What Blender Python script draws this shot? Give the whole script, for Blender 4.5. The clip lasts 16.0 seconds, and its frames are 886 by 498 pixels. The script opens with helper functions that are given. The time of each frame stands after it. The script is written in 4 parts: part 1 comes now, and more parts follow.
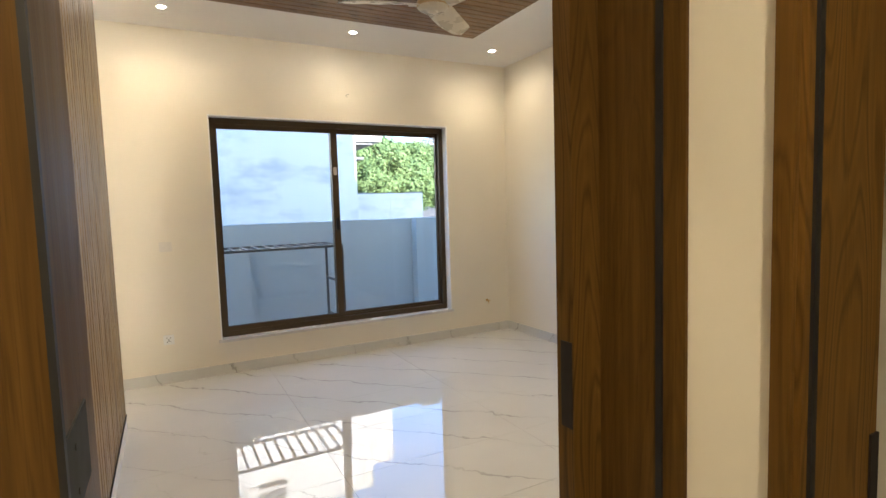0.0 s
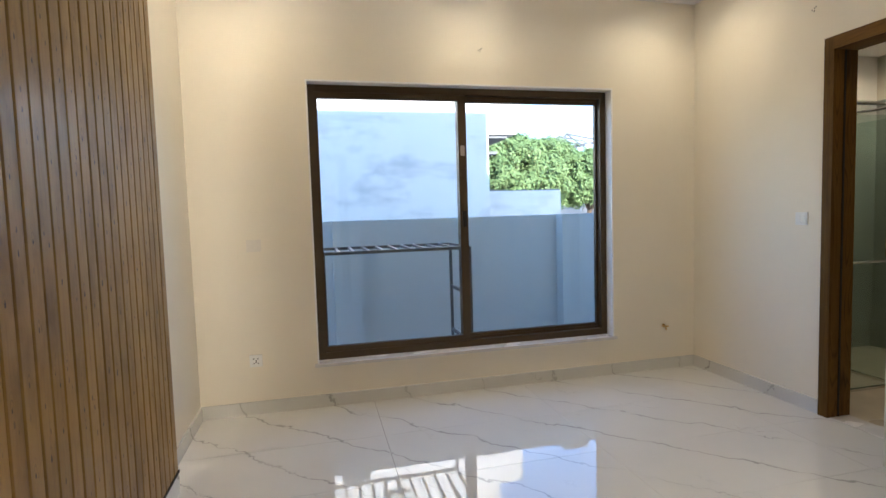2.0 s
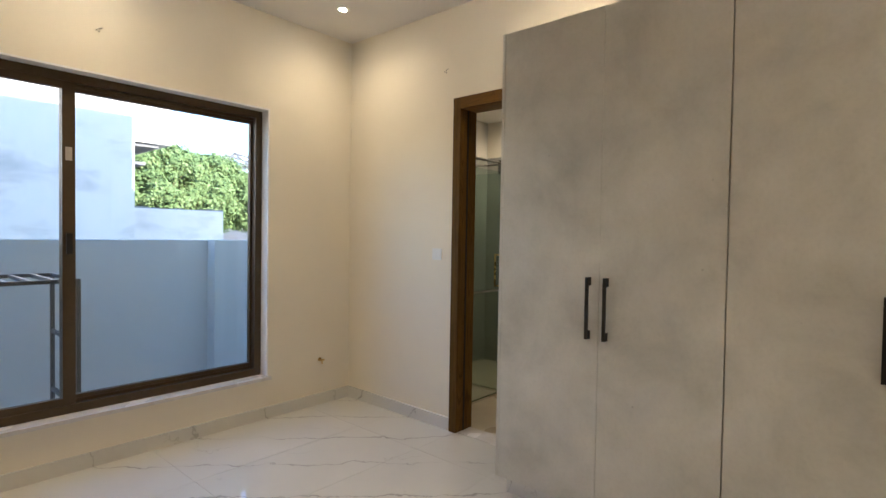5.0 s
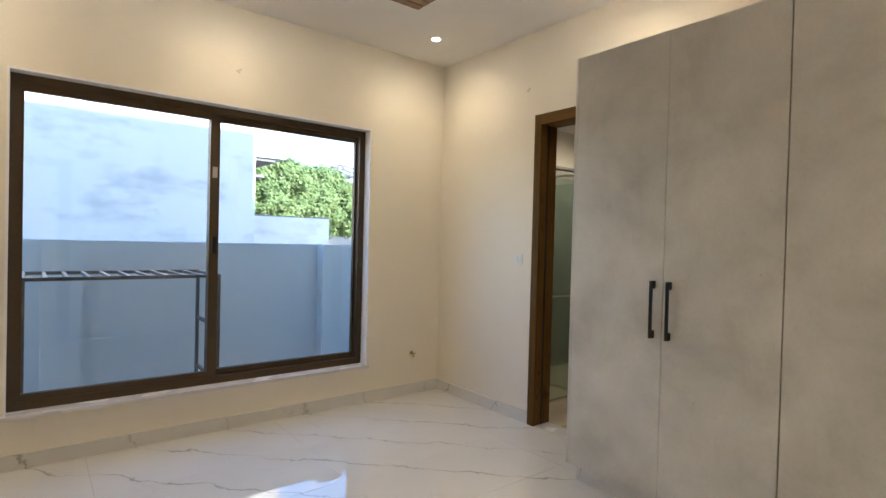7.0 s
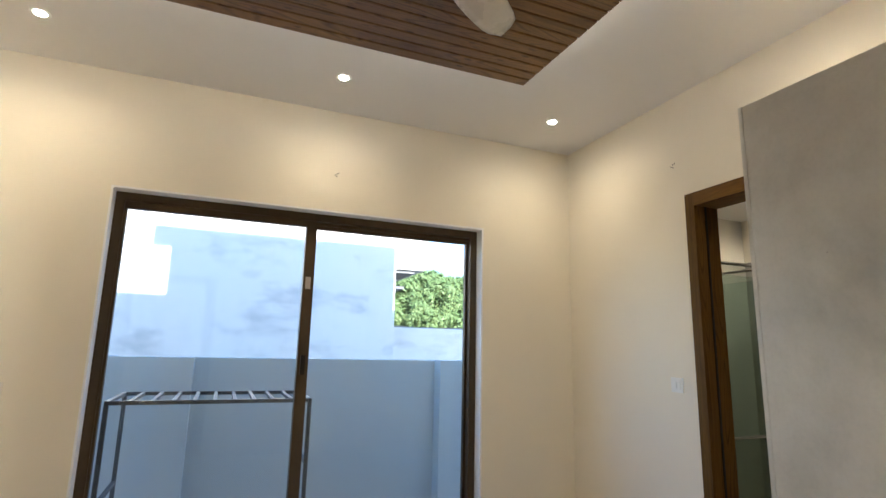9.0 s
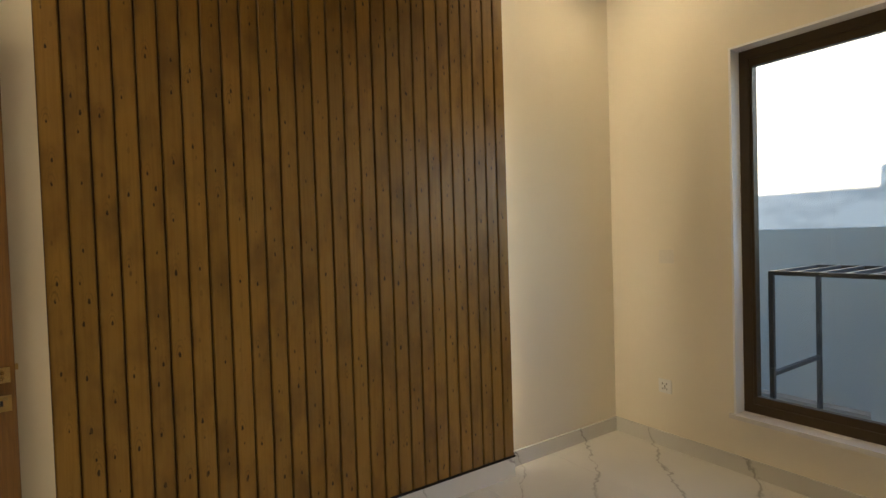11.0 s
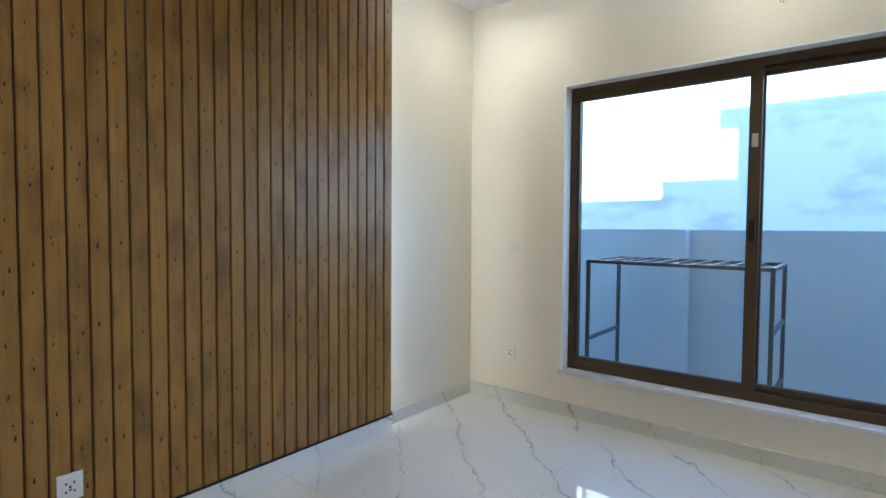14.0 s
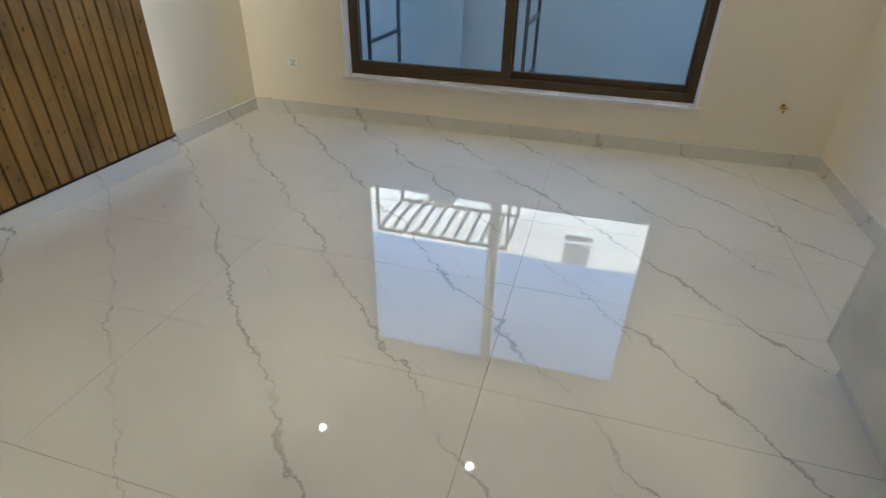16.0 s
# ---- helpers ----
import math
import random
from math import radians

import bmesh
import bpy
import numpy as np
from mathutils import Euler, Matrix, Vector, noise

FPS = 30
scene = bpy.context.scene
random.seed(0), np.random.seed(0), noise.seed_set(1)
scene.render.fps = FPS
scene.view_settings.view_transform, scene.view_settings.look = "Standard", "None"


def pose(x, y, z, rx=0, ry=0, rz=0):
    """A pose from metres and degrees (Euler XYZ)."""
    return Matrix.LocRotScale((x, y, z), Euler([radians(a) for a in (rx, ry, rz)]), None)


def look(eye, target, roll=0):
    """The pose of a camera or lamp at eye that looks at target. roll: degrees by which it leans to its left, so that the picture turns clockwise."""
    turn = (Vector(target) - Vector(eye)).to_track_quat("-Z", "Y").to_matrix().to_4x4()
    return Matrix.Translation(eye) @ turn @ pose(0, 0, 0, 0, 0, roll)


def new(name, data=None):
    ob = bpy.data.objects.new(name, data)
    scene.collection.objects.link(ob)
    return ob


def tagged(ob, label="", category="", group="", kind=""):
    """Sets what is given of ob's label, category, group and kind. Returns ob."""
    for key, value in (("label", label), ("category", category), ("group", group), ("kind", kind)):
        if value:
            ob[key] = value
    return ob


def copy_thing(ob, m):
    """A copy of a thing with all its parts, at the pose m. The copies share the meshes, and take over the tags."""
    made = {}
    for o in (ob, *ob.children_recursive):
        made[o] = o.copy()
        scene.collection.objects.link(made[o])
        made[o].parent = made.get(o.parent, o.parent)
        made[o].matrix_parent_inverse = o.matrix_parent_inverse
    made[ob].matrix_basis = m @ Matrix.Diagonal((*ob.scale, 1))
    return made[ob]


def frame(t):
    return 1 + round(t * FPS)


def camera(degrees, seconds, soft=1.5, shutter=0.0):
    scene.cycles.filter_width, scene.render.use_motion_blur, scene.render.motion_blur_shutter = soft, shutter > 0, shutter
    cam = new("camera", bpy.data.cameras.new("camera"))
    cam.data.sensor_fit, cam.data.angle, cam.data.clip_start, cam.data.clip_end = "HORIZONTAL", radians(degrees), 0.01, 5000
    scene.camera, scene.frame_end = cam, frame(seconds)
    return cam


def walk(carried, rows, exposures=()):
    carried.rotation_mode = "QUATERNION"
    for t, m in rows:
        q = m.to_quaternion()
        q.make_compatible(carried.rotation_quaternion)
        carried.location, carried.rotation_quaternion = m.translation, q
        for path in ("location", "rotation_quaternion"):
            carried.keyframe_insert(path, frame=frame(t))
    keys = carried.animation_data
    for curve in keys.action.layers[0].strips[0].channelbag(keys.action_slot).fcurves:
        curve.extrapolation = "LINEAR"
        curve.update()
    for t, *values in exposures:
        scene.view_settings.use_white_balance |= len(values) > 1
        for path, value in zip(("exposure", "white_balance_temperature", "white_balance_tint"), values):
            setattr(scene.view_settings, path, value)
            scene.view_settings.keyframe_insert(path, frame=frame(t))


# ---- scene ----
cam = camera(80.6, 16.0)
PATH = [
    (0, (0.425, -5.185, 1.474), (1.356, -3.422, 1.32), -1.8),
    (0.5, (0.531, -4.943, 1.442), (1.296, -3.104, 1.266), -2.6),
    (1, (0.598, -4.609, 1.423), (1.251, -2.726, 1.262), -2.5),
    (1.5, (0.709, -4.287, 1.418), (1.254, -2.368, 1.276), -2.2),
    (2, (0.843, -3.902, 1.402), (1.312, -1.963, 1.267), -1.7),
    (2.5, (0.952, -3.549, 1.403), (1.416, -1.61, 1.249), -0.6),
    (3, (1.044, -3.357, 1.425), (1.611, -1.444, 1.297), 0.1),
    (3.5, (1.207, -3.361, 1.433), (2.073, -1.56, 1.365), 0.7),
    (4, (1.337, -3.417, 1.441), (2.552, -1.829, 1.4), 0.6),
    (4.5, (1.295, -3.519, 1.446), (2.748, -2.144, 1.427), 0.6),
    (5, (1.114, -3.659, 1.437), (2.617, -2.342, 1.386), 0.9),
    (5.2, (1.048, -3.694, 1.442), (2.534, -2.357, 1.39), 0.9),
    (7.3, (0.923, -3.994, 1.423), (2.156, -2.419, 1.396), 1.5),
    (7.5, (0.984, -3.995, 1.447), (2.319, -2.506, 1.418), 1.7),
    (8, (1.033, -3.822, 1.455), (2.461, -2.421, 1.434), 1.3),
    (8.5, (1.256, -3.638, 1.444), (2.443, -2.035, 1.589), 1.2),
    (8.7, (1.363, -3.564, 1.491), (2.406, -1.876, 1.742), 1.5),
    (10.8, (2.3, -2.96, 1.413), (0.779, -1.661, 1.418), -1.2),
    (11, (2.346, -2.992, 1.389), (0.688, -1.876, 1.338), -1.8),
    (11.5, (2.514, -3.109, 1.405), (0.693, -2.287, 1.303), -0.8),
    (12, (2.651, -3.208, 1.395), (0.778, -2.518, 1.259), 0.6),
    (12.5, (2.628, -3.384, 1.383), (0.789, -2.616, 1.22), 1.2),
    (13, (2.589, -3.556, 1.389), (0.891, -2.516, 1.204), 1.6),
    (13.5, (2.589, -3.538, 1.375), (1.085, -2.227, 1.231), 1.2),
    (14, (2.503, -3.497, 1.362), (1.254, -1.937, 1.279), 0.4),
    (14.5, (2.565, -3.534, 1.41), (1.578, -1.796, 1.346), -0.3),
    (15, (2.577, -3.685, 1.412), (1.906, -1.806, 1.269), 0.0),
    (15.5, (2.621, -3.71, 1.305), (2.123, -1.915, 0.579), 0.8),
    (16, (2.62, -3.641, 1.253), (2.156, -1.995, 0.216), 1.2),
]
# the turn across the room, past the fan
TURN = [(9.75, (1.85, -3.30, 1.46), (1.546, -1.383, 1.944), 0.3)]
EXPOSURES = [(0.0, 2.68, 5470, 13), (0.5, 2.55, 5400, 12), (1.0, 2.7, 5350, 12), (1.5, 2.5, 5300, 12), (2.0, 2.45, 5250, 13), (2.5, 2.35, 5200, 14), (3.5, 2.3, 5500, 18), (4.5, 2.65, 5680, 17), (5.0, 2.5, 5550, 14), (7.5, 2.56, 5390, 14), (8.7, 2.53, 5290, 13), (11.0, 1.9, 6450, 10), (11.5, 2.65, 5650, 14), (12.0, 2.92, 5000, 26), (12.5, 2.94, 4450, 26), (13.0, 2.87, 4150, 11), (13.5, 2.61, 4350, 5), (14.5, 2.55, 4750, 8), (15.0, 2.4, 5300, 7), (15.5, 2.25, 4850, 2), (16.0, 2.35, 5050, 5)]
walk(cam, [(t, look(e, g, r)) for t, e, g, r in sorted(PATH + TURN)], EXPOSURES)


# ---- world, sun, exposure ----
SUN_EL, SUN_AZ = 22.0, 180.0
world = bpy.data.worlds.new("world")
scene.world = world
world.use_nodes = True
wn = world.node_tree.nodes
sky = wn.new("ShaderNodeTexSky")
sky.sky_type = "NISHITA"
sky.sun_disc = False
sky.sun_elevation, sky.sun_rotation = radians(SUN_EL), radians(SUN_AZ)
sky.air_density, sky.dust_density, sky.ozone_density = 1.0, 0.15, 2.2
wn["Background"].inputs["Strength"].default_value = 0.15
world.node_tree.links.new(sky.outputs["Color"], wn["Background"].inputs["Color"])

sun = new("sun", bpy.data.lights.new("sun", "SUN"))
sun.data.energy, sun.data.angle, sun.data.color = 3.8, radians(0.5), (1.0, 0.86, 0.68)
sun.matrix_world = look((0, -30 * math.cos(radians(SUN_EL)), 30 * math.sin(radians(SUN_EL))), (0, 0, 0))

LAMP_COLOR = (1.0, 0.755, 0.42)
LAMP_POWER = 5.4
HALL_POWER = 32.0
BATH_POWER = 13.0
LED_COLOR = (1.0, 0.80, 0.52)
LED_POWER = 5.0
COVE_POWER = 3.5

# ---- plan ----
W, S, H = 4.04, -4.165, 3.10          # width, south wall, ceiling
WX0, WX1, WZ0, WZ1 = 0.824, 3.243, 0.327, 2.372   # window opening
PY0, PY1, PX = -3.128, -1.028, 0.098   # wood wall panel
BY0, BY1, BZ = -2.02, -1.260, 2.35     # bathroom doorway
EX0, EX1, EZ = 0.298, 1.316, 2.29      # entrance doorway
GROUND = -0.06
ET = 0.155                             # thickness of the bathroom wall


# ---- mesh helpers ----
def empty(name, loc=(0, 0, 0), rz=0.0):
    ob = new(name)
    ob.matrix_world = pose(*loc, 0, 0, rz)
    ob.empty_display_size = 0.1
    return ob


def mesh_ob(name, bm, material, bevel=0.0, smooth=False):
    if bevel:
        bmesh.ops.bevel(bm, geom=[e for e in bm.edges if e.is_manifold and e.calc_face_angle(0) > 0.6], offset=bevel, segments=2, affect="EDGES", profile=0.6)
    bmesh.ops.recalc_face_normals(bm, faces=bm.faces)
    me = bpy.data.meshes.new(name)
    bm.to_mesh(me)
    bm.free()
    for m in material if isinstance(material, (list, tuple)) else [material]:
        me.materials.append(m)
    if smooth:
        for p in me.polygons:
            p.use_smooth = True
    return new(name, me)


def part(name, bm, material, parent, label="", bevel=0.0, smooth=False):
    ob = mesh_ob(name, bm, material, bevel, smooth)
    ob.parent = parent
    return tagged(ob, label) if label else ob


def box(x0, x1, y0, y1, z0, z1, bm=None):
    bm = bm or bmesh.new()
    v = [bm.verts.new((x, y, z)) for x in (x0, x1) for y in (y0, y1) for z in (z0, z1)]
    for f in ((0, 1, 3, 2), (4, 6, 7, 5), (0, 4, 5, 1), (2, 3, 7, 6), (0, 2, 6, 4), (1, 5, 7, 3)):
        bm.faces.new([v[i] for i in f])
    return bm


def prism(points, axis, a, b, bm=None):
    """A solid from a flat outline, pushed from a to b along an axis."""
    bm = bm or bmesh.new()

    def at(p, q):
        return {"x": (q, p[0], p[1]), "y": (p[0], q, p[1]), "z": (p[0], p[1], q)}[axis]
    lo = [bm.verts.new(at(p, a)) for p in points]
    hi = [bm.verts.new(at(p, b)) for p in points]
    bm.faces.new(lo)
    bm.faces.new(hi[::-1])
    n = len(points)
    for i in range(n):
        bm.faces.new((lo[i], hi[i], hi[(i + 1) % n], lo[(i + 1) % n]))
    return bm


def tube(p, q, r, bm=None, n=16):
    bm = bm or bmesh.new()
    p, q = Vector(p), Vector(q)
    m = Matrix.Translation((p + q) / 2) @ (q - p).to_track_quat("Z", "Y").to_matrix().to_4x4()
    bmesh.ops.create_cone(bm, cap_ends=True, segments=n, radius1=r, radius2=r, depth=(q - p).length, matrix=m)
    return bm


def lathe(profile, n=32, bm=None, centre=(0, 0, 0)):
    """A turned solid: (radius, height) from bottom to top."""
    bm = bm or bmesh.new()
    rings = []
    for r, z in profile:
        rings.append([bm.verts.new((centre[0] + r * math.cos(2 * math.pi * i / n), centre[1] + r * math.sin(2 * math.pi * i / n), centre[2] + z)) for i in range(n)])
    for a, b in zip(rings, rings[1:]):
        for i in range(n):
            bm.faces.new((a[i], a[(i + 1) % n], b[(i + 1) % n], b[i]))
    bm.faces.new(rings[0][::-1])
    bm.faces.new(rings[-1])
    return bm


def structure(ob, label, category):
    return tagged(ob, label, category, kind="structure")


# ---- material helpers ----
class Mat:
    """A node material, written as a chain of short calls."""

    def __init__(self, name):
        self.m = bpy.data.materials.new(name)
        self.m.use_nodes = True
        self.t = self.m.node_tree
        self.b = self.t.nodes["Principled BSDF"]

    def put(self, node, key, value):
        if value is None:
            return
        if isinstance(value, bpy.types.NodeSocket):
            self.t.links.new(value, node.inputs[key])
        elif isinstance(value, tuple) and len(value) == 3 and node.inputs[key].type == "RGBA":
            node.inputs[key].default_value = (*value, 1)
        else:
            node.inputs[key].default_value = value

    def set(self, **kw):
        for k, v in kw.items():
            self.put(self.b, k.replace("_", " "), v)
        return self

    def pos(self):
        return self.t.nodes.new("ShaderNodeNewGeometry").outputs["Position"]

    def local(self):
        return self.t.nodes.new("ShaderNodeTexCoord").outputs["Object"]

    def rand(self):
        return self.t.nodes.new("ShaderNodeObjectInfo").outputs["Random"]

    def math(self, op, a, b=None, clamp=False):
        n = self.t.nodes.new("ShaderNodeMath")
        n.operation, n.use_clamp = op, clamp
        self.put(n, 0, a)
        self.put(n, 1, b)
        return n.outputs[0]

    def vmath(self, op, a, b):
        n = self.t.nodes.new("ShaderNodeVectorMath")
        n.operation = op
        self.put(n, 0, a)
        self.put(n, 1, b)
        return n.outputs[0]

    def dot(self, a, b):
        n = self.t.nodes.new("ShaderNodeVectorMath")
        n.operation = "DOT_PRODUCT"
        self.put(n, 0, a)
        self.put(n, 1, b)
        return n.outputs["Value"]

    def noise(self, vec, scale, detail=3.0, rough=0.5, distortion=0.0):
        n = self.t.nodes.new("ShaderNodeTexNoise")
        for k, v in (("Vector", vec), ("Scale", scale), ("Detail", detail), ("Roughness", rough), ("Distortion", distortion)):
            self.put(n, k, v)
        return n.outputs[0]

    def voronoi(self, vec, scale):
        n = self.t.nodes.new("ShaderNodeTexVoronoi")
        self.put(n, "Vector", vec)
        self.put(n, "Scale", scale)
        return n.outputs["Distance"]

    def ramp(self, fac, *stops):
        n = self.t.nodes.new("ShaderNodeValToRGB")
        e = n.color_ramp.elements
        while len(e) < len(stops):
            e.new(0.5)
        for el, (p, c) in zip(e, stops):
            el.position = p
            el.color = (*c, 1) if isinstance(c, tuple) else (c, c, c, 1)
        self.put(n, "Fac", fac)
        return n.outputs["Color"]

    def span(self, value, a, b, lo=0.0, hi=1.0):
        n = self.t.nodes.new("ShaderNodeMapRange")
        for k, v in (("Value", value), ("From Min", a), ("From Max", b), ("To Min", lo), ("To Max", hi)):
            self.put(n, k, v)
        return n.outputs[0]

    def mix(self, fac, a, b, mode="MIX"):
        n = self.t.nodes.new("ShaderNodeMixRGB")
        n.blend_type = mode
        for k, v in (("Fac", fac), ("Color1", a), ("Color2", b)):
            self.put(n, k, v)
        return n.outputs["Color"]

    def bump(self, height, strength=0.2, distance=0.01):
        n = self.t.nodes.new("ShaderNodeBump")
        self.put(n, "Height", height)
        self.put(n, "Strength", strength)
        self.put(n, "Distance", distance)
        self.put(self.b, "Normal", n.outputs["Normal"])
        return self


def painted_plaster(name, color, rough=0.62, grain=0.10):
    m = Mat(name)
    p = m.pos()
    big = m.noise(p, 0.9, 3)
    fine = m.noise(p, 95, 3)
    c = m.mix(m.span(big, 0.35, 0.7), color, tuple(v * 0.955 for v in color))
    c = m.mix(m.span(m.noise(p, 6, 4), 0.62, 0.8, 0, 0.06), c, (0.45, 0.40, 0.33))
    m.set(Base_Color=c, Roughness=m.span(big, 0.3, 0.7, rough - 0.05, rough + 0.05), Specular_IOR_Level=0.35)
    h = m.math("ADD", m.math("MULTIPLY", fine, 0.5), m.noise(p, 14, 2))
    m.bump(h, grain, 0.004)
    return m.m


def marble(name, gloss=0.006, wavy=True, tone=1.0):
    m = Mat(name)
    p = m.pos()
    warp = m.noise(p, 2.6, 4, 0.6)
    fine = m.noise(p, 17, 4, 0.65)
    s = m.dot(p, (1 / 0.594, 1 / 0.594, 0.9))
    s1 = m.math("ADD", s, m.math("MULTIPLY", m.math("SUBTRACT", warp, 0.5), 0.55))
    s1 = m.math("ADD", s1, m.math("MULTIPLY", m.math("SUBTRACT", fine, 0.5), 0.16))
    d1 = m.math("ABSOLUTE", m.math("SUBTRACT", m.math("FRACT", s1), 0.5))
    thick = m.span(m.noise(p, 3.1, 2), 0.35, 0.7, 0.005, 0.038)
    v1 = m.math("SUBTRACT", 1.0, m.math("DIVIDE", d1, thick), clamp=True)
    v1 = m.math("MULTIPLY", v1, m.span(m.noise(p, 1.7, 2), 0.31, 0.51, 0.0, 1.0), clamp=True)
    q = m.vmath("ADD", p, (3.7, 1.3, 0.4))
    s2 = m.math("ADD", m.dot(q, (1.9, 1.35, 0.8)), m.math("MULTIPLY", m.noise(q, 3.2, 5, 0.62), 1.1))
    d2 = m.math("ABSOLUTE", m.math("SUBTRACT", m.math("FRACT", s2), 0.5))
    v2 = m.math("SUBTRACT", 1.0, m.math("DIVIDE", d2, 0.011), clamp=True)
    v2 = m.math("MULTIPLY", v2, m.span(m.noise(q, 2.3, 2), 0.52, 0.66), clamp=True)
    halo = m.math("MULTIPLY", m.math("SUBTRACT", 1.0, m.math("DIVIDE", d1, 0.14), clamp=True), 0.10)
    cloud = m.mix(m.span(m.noise(p, 1.3, 4), 0.3, 0.75), (0.68 * tone, 0.67 * tone, 0.635 * tone), (0.615 * tone, 0.605 * tone, 0.58 * tone))
    c = m.mix(halo, cloud, (0.50, 0.49, 0.47))
    c = m.mix(m.math("MULTIPLY", v2, 0.58), c, (0.36, 0.34, 0.31))
    c = m.mix(m.math("MULTIPLY", v1, 0.62), c, (0.17, 0.165, 0.155))
    m.set(Base_Color=c, Roughness=m.span(m.noise(p, 11, 3), 0.3, 0.75, gloss, gloss + 0.012), Specular_IOR_Level=0.78, IOR=1.55)
    if wavy:
        m.bump(m.math("ADD", m.noise(p, 3.2, 1), m.math("MULTIPLY", m.noise(p, 9.0, 1), 0.18)), 0.007, 0.02)
    return m.m


def timber(name, dark, mid, light, axis="z", coord="local", rough=0.42, scale=1.0, knots=0.0, coat=0.25, figure=1.0, calm=None, shine=0.5):
    m = Mat(name)
    p = m.local() if coord == "local" else m.pos()
    r = m.rand()
    off = m.t.nodes.new("ShaderNodeCombineXYZ")
    for i, k in enumerate((37.0, 61.0, 23.0)):
        m.put(off, i, m.math("MULTIPLY", r, k))
    p = m.vmath("ADD", p, off.outputs[0])
    squash = {"x": (0.055, 1, 1), "y": (1, 0.055, 1), "z": (1, 1, 0.055)}[axis]
    q = m.vmath("MULTIPLY", p, squash)
    soft = m.noise(q, 9 * scale, 4, 0.55)
    arch = m.noise(m.vmath("MULTIPLY", p, {"x": (0.13, 1, 1), "y": (1, 0.13, 1), "z": (1, 1, 0.13)}[axis]), 7.5 * scale, 1.3, 0.4)
    rings = m.math("FRACT", m.math("ADD", m.math("MULTIPLY", arch, 17.0 * figure), m.math("MULTIPLY", m.noise(q, 55 * scale, 2), 0.45)))
    rings = m.math("ABSOLUTE", m.math("SUBTRACT", m.math("MULTIPLY", rings, 2.0), 1.0))
    pores = m.noise(m.vmath("MULTIPLY", p, {"x": (0.02, 1, 1), "y": (1, 0.02, 1), "z": (1, 1, 0.02)}[axis]), 420 * scale, 2)
    c = m.ramp(rings, (0.0, mid), (0.62, light), (1.0, dark))
    line = m.noise(m.vmath("MULTIPLY", p, {"x": (0.03, 1, 1), "y": (1, 0.03, 1), "z": (1, 1, 0.03)}[axis]), 62 * scale, 4, 0.6)
    straight = m.ramp(line, (0.32, light), (0.48, mid), (0.68, tuple(0.45 * a + 0.55 * b for a, b in zip(mid, dark))))
    c = m.mix(m.math("MAXIMUM", m.span(soft, 0.3, 0.7, 0.0, 0.55), m.span(m.math("FRACT", m.math("MULTIPLY", r, 7.3)), 0.25, 0.60, 0.1, 0.80) if calm is None else calm), c, straight)
    c = m.mix(m.span(m.noise(m.vmath("MULTIPLY", p, {"x": (0.3, 1, 1), "y": (1, 0.3, 1), "z": (1, 1, 0.3)}[axis]), 4.5, 3), 0.45, 0.75, 0.0, 0.45), c, tuple(0.5 * a + 0.5 * b for a, b in zip(mid, dark)))
    c = m.mix(m.span(pores, 0.56, 0.75, 0.0, 0.5), c, dark)
    tone = m.span(r, 0.0, 1.0, 0.80, 1.14)
    tn = m.t.nodes.new("ShaderNodeCombineColor")
    for i in range(3):
        m.put(tn, i, tone)
    c = m.mix(1.0, c, tn.outputs[0], "MULTIPLY")
    if knots:
        kv = m.vmath("MULTIPLY", p, {"x": (0.32, 1, 1), "y": (1, 0.32, 1), "z": (1, 1, 0.32)}[axis])
        k1 = m.voronoi(kv, 17.0)
        ring = m.math("MULTIPLY", m.span(k1, 0.16, 0.10), m.span(m.noise(p, 6.5, 2), 0.38, 0.48), clamp=True)
        c = m.mix(m.math("MULTIPLY", ring, knots, clamp=True), c, tuple(v * 0.14 for v in dark))
        fl = m.voronoi(m.vmath("MULTIPLY", p, {"x": (0.22, 1, 1), "y": (1, 0.22, 1), "z": (1, 1, 0.22)}[axis]), 34.0)
        fleck = m.math("MULTIPLY", m.span(fl, 0.20, 0.12), m.span(m.noise(p, 9.0, 2), 0.44, 0.52), clamp=True)
        c = m.mix(m.math("MULTIPLY", fleck, 0.8 * knots, clamp=True), c, tuple(v * 0.2 for v in dark))
        blotch = m.noise(m.vmath("MULTIPLY", p, {"x": (0.3, 1, 1), "y": (1, 0.3, 1), "z": (1, 1, 0.3)}[axis]), 7.0, 3)
        c = m.mix(m.span(blotch, 0.45, 0.75, 0, 0.5), c, tuple(v * 0.8 for v in dark))
    m.set(Base_Color=c, Roughness=m.span(soft, 0.3, 0.7, rough - 0.06, rough + 0.08), Coat_Weight=coat, Coat_Roughness=0.22, Specular_IOR_Level=shine)
    m.bump(m.math("ADD", m.math("MULTIPLY", rings, 0.5), pores), 0.10, 0.002)
    return m.m


